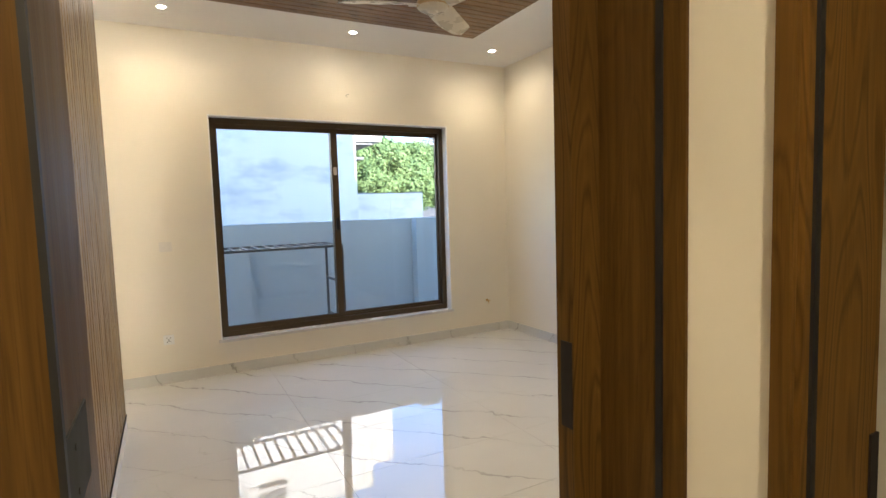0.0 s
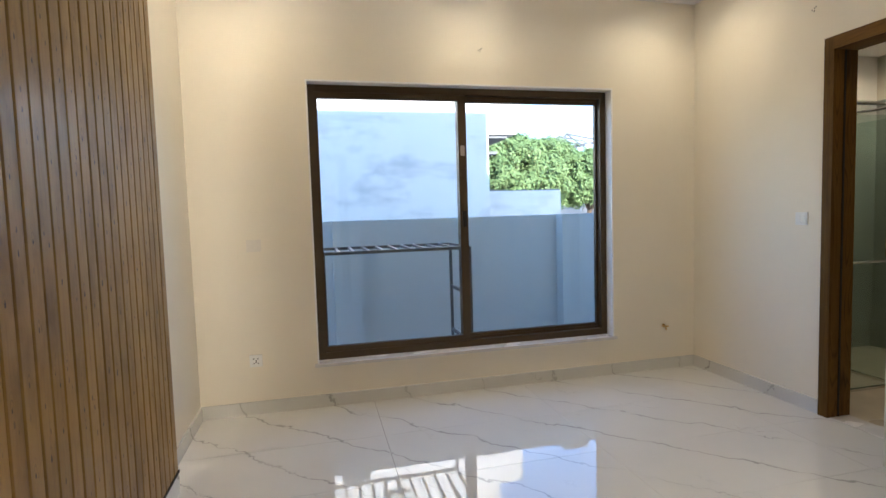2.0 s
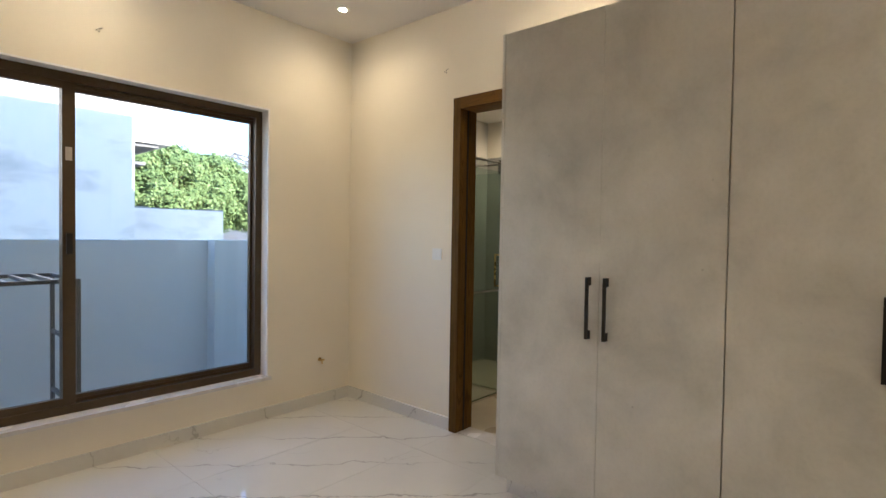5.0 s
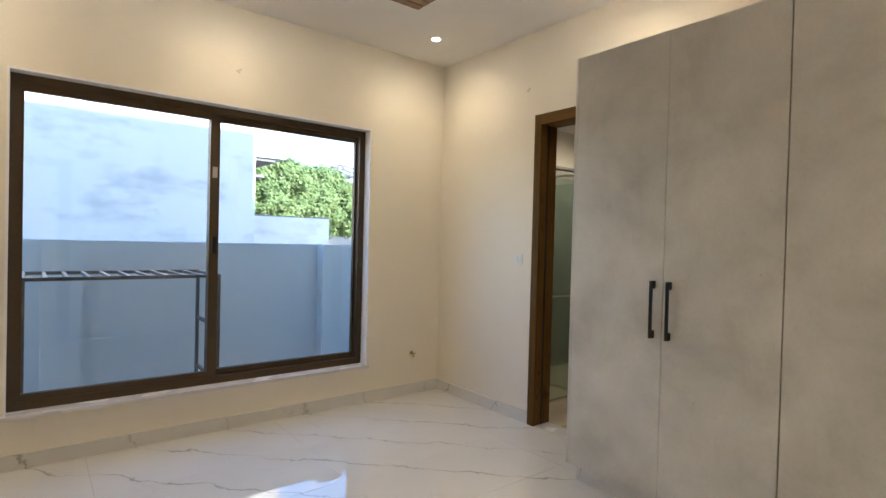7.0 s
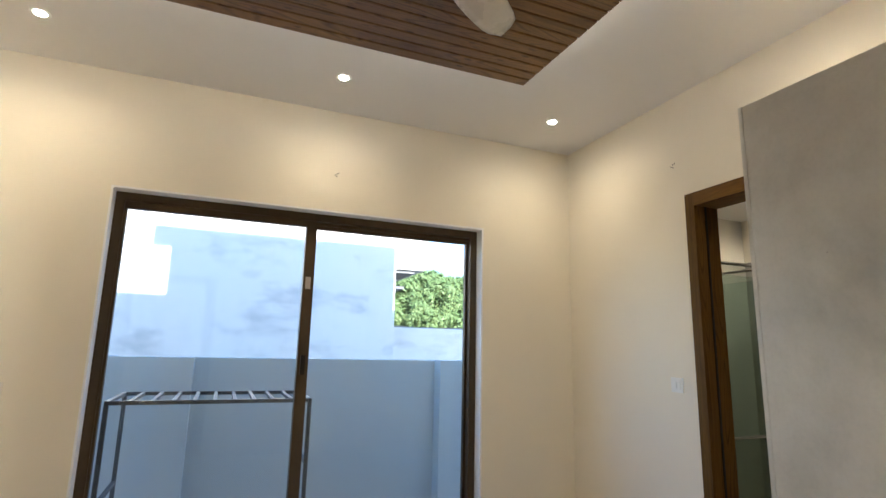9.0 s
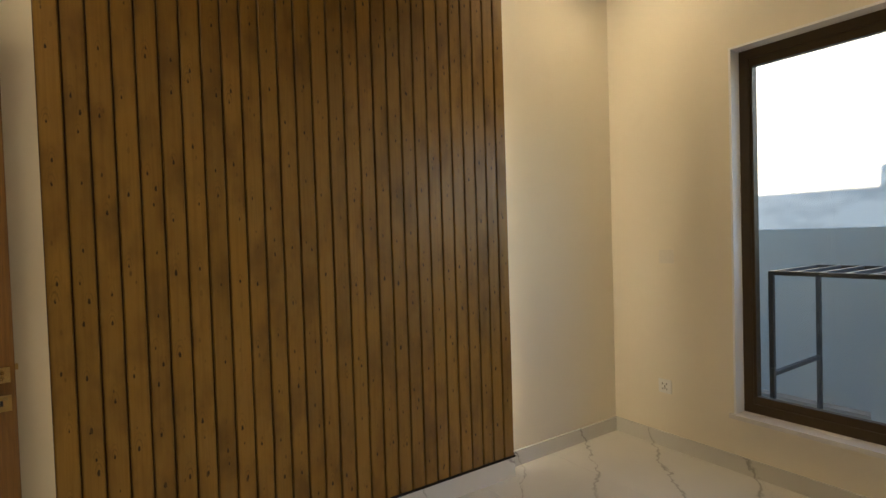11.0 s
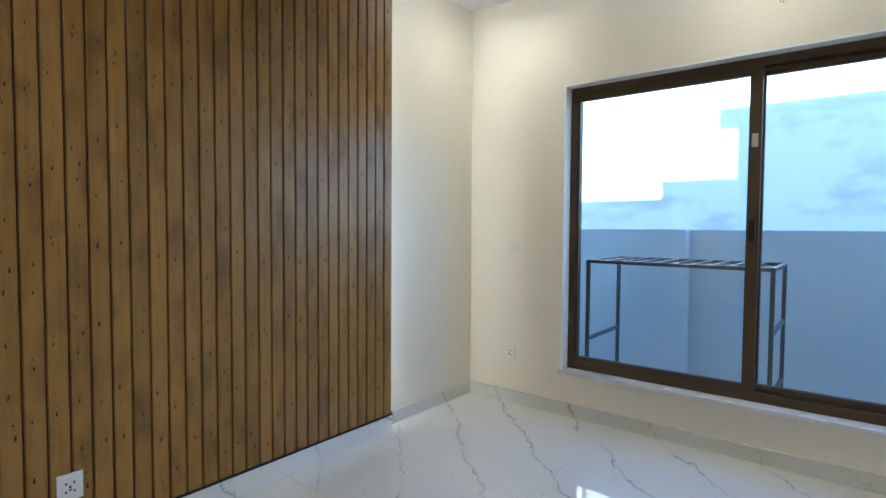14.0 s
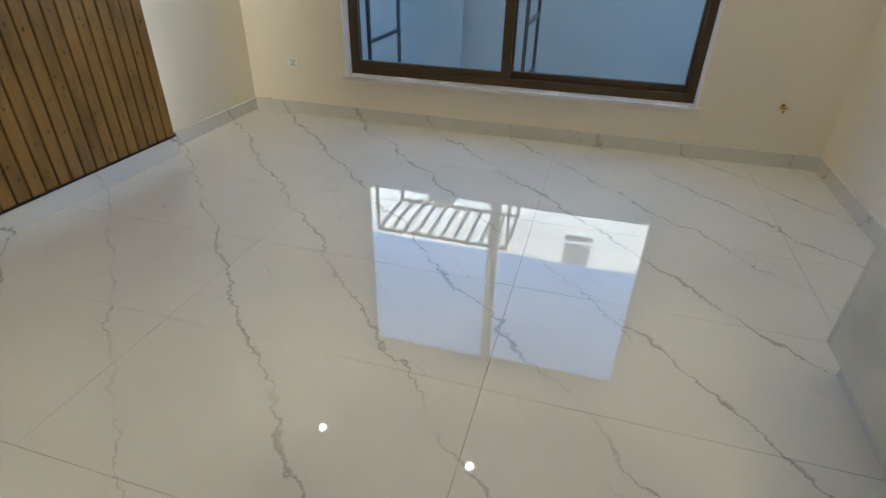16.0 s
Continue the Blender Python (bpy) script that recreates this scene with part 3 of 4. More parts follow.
SK = 0.093
skirting("baseboard", (0.0, W, -0.013, 0, 0.0, SK))
skirting("baseboard", (W - 0.013, W, -1.185, -0.013, 0.0, SK))
skirting("baseboard", (0, 0.013, PY1, -0.013, 0.0, SK))
skirting("baseboard", (0, 0.013, S, PY0, 0.0, SK))
skirting("baseboard", (EX1 + 0.09, 3.46, S, S + 0.013, 0.0, SK))


# ---- wood panel on the west wall ----
def wood_panel():
    t = tagged(empty("wall_panel", (0, (PY0 + PY1) / 2, 0)), "tall backlit panel of narrow stained pine slats with dark knots", "wall panel")
    y0 = (PY0 - PY1) / 2
    y1 = -y0
    top = 3.0
    part("plinth", box(0.0, PX + 0.002, y0 + 0.0, y1, 0.0, 0.112), M_MARBLE_DAYLIT, t, "white daylit veined marble plinth", bevel=0.002)
    part("core", box(0.0, 0.060, y0 + 0.09, y1 - 0.09, 0.112, top + 0.1), M_GROOVE, t)
    part("backing", box(0.060, 0.084, y0, y1, 0.112, top + 0.02), M_BACK, t, "dark backing board")
    part("edge_strip", box(0.080, PX + 0.006, y0, y1, 0.112, 0.124), M_GROOVE, t, "thin dark bottom strip")
    led_strip((0.015, y1 - 0.088, 0.13), (0.045, y1 - 0.082, top), M_LED, t)
    led_strip((0.015, y0 + 0.082, 0.13), (0.045, y0 + 0.088, top), M_LED_DIM, t)
    n = 28
    pitch = (y1 - y0) / n
    g = 0.0057
    prof = [(0, 0.084), (pitch - g, 0.084), (pitch - g, PX - 0.004), (pitch - g - 0.004, PX), (0.004, PX), (0, PX - 0.004)]
    bm = bmesh.new()
    lo = [bm.verts.new((x, y, 0.124)) for y, x in prof]
    hi = [bm.verts.new((x, y, top)) for y, x in prof]
    bm.faces.new(lo)
    bm.faces.new(hi[::-1])
    for i in range(6):
        bm.faces.new((lo[i], hi[i], hi[(i + 1) % 6], lo[(i + 1) % 6]))
    slat = part("slat", bm, M_SLAT, t)
    slat.location = (0, y0 + g / 2, 0)
    for i in range(1, n):
        s = new("slat", slat.data)
        s.parent = t
        s.location = (random.uniform(-0.0008, 0.0008), y0 + g / 2 + i * pitch, 0)


wood_panel()


def socket(name, m, label, category, gang=1, w=0.086, h=0.086, holes=True, material=None, depth=0.009):
    """A faceplate in its own x, z plane, facing -y."""
    t = tagged(empty(name), label, category)
    part("faceplate", box(-w / 2, w / 2, -depth, 0, -h / 2, h / 2), material or M_WHITE, t, bevel=0.0015 if material else 0.003)
    if holes:
        for x, z, a, b in ((-0.014, 0.016, 0.004, 0.010), (0.014, 0.016, 0.004, 0.010), (0.0, 0.0, 0.005, 0.012), (-0.014, -0.018, 0.005, 0.008), (0.014, -0.018, 0.005, 0.008), (0.0, -0.012, 0.008, 0.005)):
            part("pin_hole", box(x - a / 2 - 0.001, x + a / 2 + 0.001, -0.0098, -0.0085, z - b / 2, z + b / 2), M_DARKHOLE, t)
    else:
        for i in range(gang):
            x = (i - (gang - 1) / 2) * 0.03
            part("rocker", box(x - 0.013, x + 0.013, -0.013, -0.008, -0.024, 0.024), M_WHITE, t, bevel=0.002)
    t.matrix_world = m
    return t


socket("wall_socket", pose(0.385, 0, 0.39), "white square three-pin wall socket above the skirting", "socket")
socket("blank_plate", pose(0.41, 0, 1.214), "cream blank square cover plate on the wall", "cover plate", 0, 0.10, 0.085, False, M_PLATE, 0.004)
socket("light_switch", pose(W, -1.039, 1.297, 0, 0, -90), "small white double light switch beside the bathroom door", "light switch", 2, 0.086, 0.086, False)
socket("panel_socket", pose(PX + 0.001, -2.838, 0.332, 0, 0, 90), "white three-pin socket set on the wood slats", "socket", 1, 0.088, 0.105)


def wall_mark(name, m):
    t = tagged(empty(name), "cluster of small dark cable ends in the wall", "cable ends", "cable ends in the wall")
    for x, z, l in ((-0.012, -0.006, 0.007), (0.004, 0.004, 0.008), (0.014, 0.010, 0.005), (0.002, -0.014, 0.005)):
        part("cable_end", tube((x, 0, z), (x + 0.004, -l, z + 0.003), 0.0028, n=8), M_DARKHOLE, t)
    t.matrix_world = m
    return t


wall_mark("cable_stub", pose(2.119, 0, 2.642))
wall_mark("cable_stub", pose(W, -1.10, 2.65, 0, 0, -90))


def loose_wire():
    t = tagged(empty("loose_wire", (PX, PY1, 0.124)), "short dark loose wire end at the panel's foot", "wire")
    part("wire", tube((-0.012, 0.0, 0.0), (-0.006, 0.016, 0.004), 0.0025, n=8), M_DARKHOLE, t)
    part("wire", tube((-0.012, 0.0, -0.006), (-0.002, 0.013, -0.010), 0.002, n=8), M_DARKHOLE, t)


loose_wire()


def gas_tap():
    t = tagged(empty("gas_tap", (3.732, 0, 0.379)), "small brass gas tap on the wall", "gas tap")
    part("flange", tube((0, 0, 0), (0, -0.006, 0), 0.016, n=20), M_BRASS, t)
    part("stem", tube((0, -0.004, 0), (0, -0.040, 0), 0.008, n=14), M_BRASS, t)
    part("nozzle", tube((0, -0.030, 0), (0.004, -0.034, -0.034), 0.006, n=12), M_BRASS, t)
    part("lever", box(-0.022, 0.018, -0.046, -0.038, -0.005, 0.007), M_BRASS, t, bevel=0.002)


gas_tap()


# ---- wood ceiling panel and fan ----
def ceiling_panel():
    x0, x1, y0, y1, z = 0.06, 2.988, PY0, PY1, 3.0
    bm = box(x0 + 0.08, x1 - 0.09, y0 + 0.09, y1 - 0.09, z + 0.03, H)
    core = mesh_ob("ceiling_panel", bm, M_GROOVE)
    structure(core, "dropped backlit ceiling panel of narrow stained pine slats", "ceiling panel")
    part("backing", box(x0, x1, y0, y1, z + 0.016, z + 0.03), M_GROOVE, core)
    n = 28
    pitch = (y1 - y0) / n
    bm = bmesh.new()
    for i in range(n):
        a = y0 + i * pitch + 0.003
        b = a + pitch - 0.006
        prism([(a, z + 0.016), (a, z + 0.004), (a + 0.004, z), (b - 0.004, z), (b, z + 0.004), (b, z + 0.016)], "x", x0 + 0.04, x1, bm)
    part("slats", bm, M_SLAT_X, core, "stained pine ceiling slats")
    led_strip((x0 + 0.1, y1 - 0.088, z + 0.045), (x1 - 0.1, y1 - 0.082, z + 0.075), M_COVE, core)
    led_strip((x0 + 0.1, y0 + 0.082, z + 0.045), (x1 - 0.1, y0 + 0.088, z + 0.075), M_COVE, core)
    led_strip((x1 - 0.088, y0 + 0.1, z + 0.045), (x1 - 0.082, y1 - 0.1, z + 0.075), M_COVE, core)


ceiling_panel()


def ceiling_fan():
    t = tagged(empty("ceiling_fan", (2.01, -2.15, 3.0)), "cream three-blade ceiling fan with a gold band, at rest", "ceiling fan")
    part("canopy", lathe([(0.030, -0.055), (0.058, -0.040), (0.066, -0.004), (0.066, 0.0)], 32), M_FAN, t, smooth=True)
    part("rod", tube((0, 0, -0.185), (0, 0, -0.04), 0.011), M_FAN, t)
    part("motor", lathe([(0.030, -0.280), (0.080, -0.270), (0.098, -0.255), (0.100, -0.215), (0.085, -0.193), (0.035, -0.177)], 40), M_FAN, t, smooth=True)
    part("band", lathe([(0.101, -0.251), (0.103, -0.247), (0.103, -0.223), (0.101, -0.219)], 40), M_FANBAND, t, "gold trim band", smooth=True)
    part("cap", lathe([(0.010, -0.289), (0.026, -0.285), (0.032, -0.278)], 24), M_FAN, t, smooth=True)
    for a in (39, 159, 279):
        bm = bmesh.new()
        rows = 14
        grid = []
        for i in range(rows):
            s = i / (rows - 1)
            r = 0.09 + 0.50 * s
            wd = 0.045 + 0.036 * math.sin(math.pi * min(1, 0.25 + s * 0.62))
            if s > 0.86:
                wd *= math.sqrt(max(0.0, 1 - ((s - 0.86) / 0.145) ** 2)) * 0.85 + 0.15
            skew = 0.018 * math.sin(s * 2.6)
            grid.append([(r, skew + wd * k, -0.233 + 0.026 * (-k) * (1 - 0.45 * s)) for k in (-1, -0.6, 0, 0.6, 1)])
        up = [[bm.verts.new((x, y, z + 0.002)) for x, y, z in g] for g in grid]
        dn = [[bm.verts.new((x, y, z - 0.002)) for x, y, z in g] for g in grid]
        for i in range(rows - 1):
            for j in range(4):
                bm.faces.new((up[i][j], up[i + 1][j], up[i + 1][j + 1], up[i][j + 1]))
                bm.faces.new((dn[i][j], dn[i][j + 1], dn[i + 1][j + 1], dn[i + 1][j]))
            bm.faces.new((up[i][0], dn[i][0], dn[i + 1][0], up[i + 1][0]))
            bm.faces.new((up[i][4], up[i + 1][4], dn[i + 1][4], dn[i][4]))
        for i in (0, rows - 1):
            for j in range(4):
                bm.faces.new((up[i][j], up[i][j + 1], dn[i][j + 1], dn[i][j]))
        bl = part("blade", bm, M_FAN, t, smooth=True)
        bl.rotation_euler = (0, 0, radians(a))
        part("blade_bracket", box(0.07, 0.155, -0.018, 0.018, -0.241, -0.236), M_FAN, bl)


ceiling_fan()


# ---- doors and frames ----
def entrance_frame():
    t = structure(empty("door_frame_1", (0, S, 0)), "dark stained ash door frame with black seals, entrance", "door frame")
    ya, yb = 0.025, -0.272       # room face, hall face
    xe = EX0
    j = part("jamb", box(xe - 0.035, xe, yb, ya - 0.055, 0, EZ + 0.03), M_FRAME_V, t, bevel=0.002)
    part("rebate", box(xe - 0.055, xe - 0.001, ya - 0.055, ya, 0, EZ + 0.03), M_FRAME_V, t)
    part("seal", box(xe - 0.002, xe + 0.006, yb - 0.016, yb - 0.001, 0, EZ), M_RUBBER, j, "black rubber seal")
    part("casing", box(xe - 0.075, xe - 0.055, 0.001, ya + 0.004, 0, EZ + 0.075), M_FRAME_V, t, bevel=0.003)
    part("casing", box(xe - 0.075, xe - 0.002, yb - 0.012, -0.246, 0, EZ + 0.075), M_FRAME_V, t, bevel=0.003)
    part("lock_stop", box(1.211, EX1 + 0.035, -0.140, -0.085, 0, EZ), M_FRAME_V, t, bevel=0.002)
    j = part("jamb", box(1.292, EX1 + 0.035, -0.362, -0.140, 0, EZ + 0.03), M_FRAME_V, t, bevel=0.002)
    part("seal", box(1.286, 1.294, -0.312, -0.298, 0, EZ), M_RUBBER, j, "black rubber seal")
    part("head", box(EX0 - 0.03, EX1 + 0.03, yb, ya, EZ, EZ + 0.04), M_FRAME_X, t)
    part("casing_head", box(EX0 - 0.07, EX1 + 0.03, 0.001, ya + 0.010, EZ, EZ + 0.075), M_FRAME_X, t, bevel=0.003)
    part("casing_head", box(EX0 - 0.07, 1.29, yb - 0.012, -0.246, EZ, EZ + 0.075), M_FRAME_X, t, bevel=0.003)
    part("strike_plate", box(1.2085, 1.2125, -0.136, -0.100, 0.965, 1.165), M_GROOVE, t, "dark strike plate")
    for z in (0.26, 1.09, 1.90):
        hp = part("hinge_plate", box(EX0 - 0.001, EX0 + 0.003, yb + 0.004, yb + 0.190, z, z + 0.115), M_STEEL, t, "dull steel hinge plate")
        for k in (0.025, 0.085):
            part("screw", tube((EX0 + 0.002, yb + 0.075, z + k), (EX0 + 0.0045, yb + 0.075, z + k), 0.005, n=8), M_GROOVE, hp)
    for z in (0.28, 1.10, 1.92):
        part("hinge", tube((EX0 - 0.030, ya + 0.006, z), (EX0 - 0.030, ya + 0.006, z + 0.12), 0.007, n=12), M_STEEL, t, "steel butt hinge")


entrance_frame()


def door_leaf():
    """Leaf in its own plane: x is proud of the face, y runs from the free edge (0) to the hinge (-L), z up."""
    L, T, Z0, Z1 = 0.917, 0.045, 0.012, 2.248
    t = tagged(empty("entrance_door"), "open ash door with nested dark-grooved boards and brass lever", "door")
    part("slab", box(-T + 0.0, -0.006, -L + 0.001, -0.001, Z0 + 0.001, Z1 - 0.001), M_GROOVE, t)
    part("back_board", box(-T - 0.004, -T, -L, 0, Z0, Z1), M_LEAF_V, t)
    part("edge_lipping", box(-T, -0.006, -0.001, 0.003, Z0, Z1), M_LEAF_V, t)
    part("edge_lipping", box(-T, -0.006, -L - 0.003, -L + 0.001, Z0, Z1), M_LEAF_V, t)
    g = 0.0085
    face = (-0.006, 0.0)
    us = [0.776, 0.708, 0.642, 0.575, 0.507, 0.440]
    tops = [2.142, 2.074, 2.004, 1.934, 1.863, 1.792]
    bots = [0.170, 0.240, 0.310, 0.380, 0.449, 0.518]
    R = 0.106

    def board(pts, material, nm="board"):
        part(nm, prism(pts, "x", *face), material, t, bevel=0.0012)
    board([(-R + g / 2, Z0), (0, Z0), (0, Z1), (-R + g / 2, Z1)], M_LEAF_CALM, "lock_stile")
    board([(-L, Z0), (-us[0] - g, Z0), (-us[0] - g, Z1), (-L, Z1)], M_LEAF_CALM, "hinge_stile")
    board([(-us[0] - g * 0.2, tops[0] + g), (-R - g * 0.1, tops[0] + g), (-R - g * 0.1, Z1), (-us[0] - g * 0.2, Z1)], M_LEAF_H, "top_rail")
    board([(-us[0] - g * 0.2, Z0), (-R - g * 0.1, Z0), (-R - g * 0.1, bots[0] - g), (-us[0] - g * 0.2, bots[0] - g)], M_LEAF_H, "bottom_rail")
    e = 0.0006
    for i in range(5):
        ua, ub, ta, tb, ba, bb = us[i], us[i + 1] + g, tops[i], tops[i + 1] + g, bots[i], bots[i + 1] - g
        board([(-ua, ba + e), (-ub, bb + e), (-ub, tb - e), (-ua, ta - e)], M_LEAF_BOLD if i < 2 else M_LEAF_V)
        board([(-ua + e, ta), (-ub + e, tb), (-R - g / 2, tb), (-R - g / 2, ta)], M_LEAF_H)
        board([(-ua + e, ba), (-R - g / 2, ba), (-R - g / 2, bb), (-ub + e, bb)], M_LEAF_H)
    board([(-us[5], bots[5]), (-0.251, bots[5]), (-0.251, tops[5]), (-us[5], tops[5])], M_LEAF_CALM, "centre_panel")
    n = 19
    ph = 0.0678
    for i in range(n):
        z = tops[5] - (i + 1) * ph
        za, zb = max(z + g / 2, bots[5]), z + ph - (g / 2 if i else 0)
        board([(-0.251 + g, za), (-R - g * 0.6, za), (-R - g * 0.6, zb), (-0.251 + g, zb)], M_LEAF_H, "cross_slat")
    for sx, nm in ((1, "lever_handle"), (-1, "lever_handle")):
        x0 = 0.0 if sx > 0 else -T - 0.004
        lo, hi = sorted((x0, x0 + sx * 0.009))
        hd = part(nm, box(lo, hi, -0.062, -0.010, 0.952, 1.004), M_BRASS, t, "brass lever handle", bevel=0.002)
        part("spindle", tube((x0 + sx * 0.008, -0.036, 0.978), (x0 + sx * 0.050, -0.036, 0.978), 0.010), M_BRASS, hd)
        lo, hi = sorted((x0 + sx * 0.040, x0 + sx * 0.050))
        part("lever", box(lo, hi, -0.160, -0.028, 0.969, 0.987), M_BRASS, hd, bevel=0.003)
        lo, hi = sorted((x0, x0 + sx * 0.009))
        lk = part("keyhole_plate", box(lo, hi, -0.062, -0.010, 0.858, 0.910), M_BRASS, t, "square brass keyhole plate", bevel=0.002)
        lo, hi = sorted((x0 + sx * 0.009, x0 + sx * 0.0098))
        part("keyhole", box(lo, hi, -0.040, -0.032, 0.876, 0.894), M_DARKHOLE, lk)
    part("latch", box(-0.030, -0.018, 0.003, 0.012, 0.985, 1.005), M_BRASS, t, "small brass latch bolt")
    t.matrix_world = pose(0.116, -3.220, 0, 0, 0, 7.9)


door_leaf()


def bath_frame():
    t = structure(empty("door_frame_2", (W, 0, 0)), "dark stained ash door frame of the bathroom", "door frame")
    zt = BZ
    for y0, y1, yc0, yc1 in ((BY1 - 0.0, BY1 + 0.03, BY1 + 0.0, BY1 + 0.065), (BY0 - 0.03, BY0, BY0 - 0.033, BY0 - 0.002)):
        part("jamb", box(-0.006, ET + 0.012, y0, y1, 0, zt + 0.03), M_FRAME_V, t, bevel=0.002)
        part("casing", box(-0.022, -0.006, yc0, yc1, 0, zt + 0.08), M_FRAME_V, t, bevel=0.003)
    part("head", box(-0.006, ET + 0.012, BY0, BY1, zt, zt + 0.03), M_FRAME_Y, t)
    part("casing_head", box(-0.0225, -0.006, BY0 - 0.03, BY1 - 0.0, zt, zt + 0.08), M_FRAME_Y, t, bevel=0.003)
    part("seal", box(0.06, 0.072, BY1 - 0.006, BY1 + 0.001, 0, zt), M_RUBBER, t, "black rubber seal")


bath_frame()


def hall_frame():
    y1 = HY + 0.024
    t = structure(empty("door_frame_3", (HX, y1, 0)), "dark stained ash door frame in the hall", "door frame")
    j = part("jamb", box(-0.012, 0.23, -0.035, 0.0, 0, 2.32), M_FRAME_V, t, bevel=0.002)
    part("seal", box(0.006, 0.020, -0.041, -0.030, 0, 2.30), M_RUBBER, j, "black rubber seal")
    part("strike_plate", box(0.205, 0.232, -0.039, -0.033, 0.80, 1.05), M_GROOVE, t, "dark strike plate")
    part("casing", box(-0.024, -0.002, -0.024, 0.008, 0, 2.39), M_FRAME_V, t, bevel=0.003)
    part("jamb", box(-0.012, 0.23, -0.96, -0.925, 0, 2.32), M_FRAME_V, t)
    part("casing", box(-0.024, 0.0, -1.02, -0.926, 0, 2.39), M_FRAME_V, t, bevel=0.003)
    part("head", box(-0.012, 0.23, -0.925, -0.035, 2.285, 2.32), M_FRAME_Y, t)
    part("casing_head", box(-0.0235, 0.0, -0.926, -0.034, 2.31, 2.39), M_FRAME_Y, t)


hall_frame()


# ---- wardrobe ----
def wardrobe():
    X, y1, y0, z0, z1 = 3.497, -1.986, S + 0.003, 0.102, 2.543
    t = tagged(empty("wardrobe", (X, y1, 0)), "tall built-in wardrobe with concrete-grey doors and black handles", "wardrobe")
    d = W - X - 0.004
    part("plinth", box(0.055, d, y0 - y1, -0.04, 0, z0), M_MARBLE_BASE, t, "pale marble-clad plinth")
    part("carcass", box(0.021, d, y0 - y1, -0.019, z0, z1), M_EDGE, t)
    part("side_panel", box(0.001, d, -0.018, 0.0, z0, z1), M_LAM, t, bevel=0.001)
    n = 4
    w = 0.552
    for i in range(n):
        a = -0.002 if i == 0 else -0.035 - i * w
        b = max(-0.035 - (i + 1) * w, y0 - y1)
        dr = part("door", box(0.0, 0.0195, b + (0.0030 if i % 2 else 0.0012), a - (0.019 if i == 0 else 0.0012 if i % 2 else 0.0030), z0 + 0.002, z1 - 0.002), M_LAM, t, bevel=0.0012)
        hy = b + 0.049 if i % 2 == 0 else a - 0.040
        h = part("handle", box(-0.034, -0.026, hy - 0.008, hy + 0.008, 0.947, 1.247), M_BLACK, dr, "black bar handle", bevel=0.0015)
        for z in (0.947, 1.207):
            part("handle_post", box(-0.0265, 0.0, hy - 0.008, hy + 0.008, z, z + 0.040), M_BLACK, h)


wardrobe()


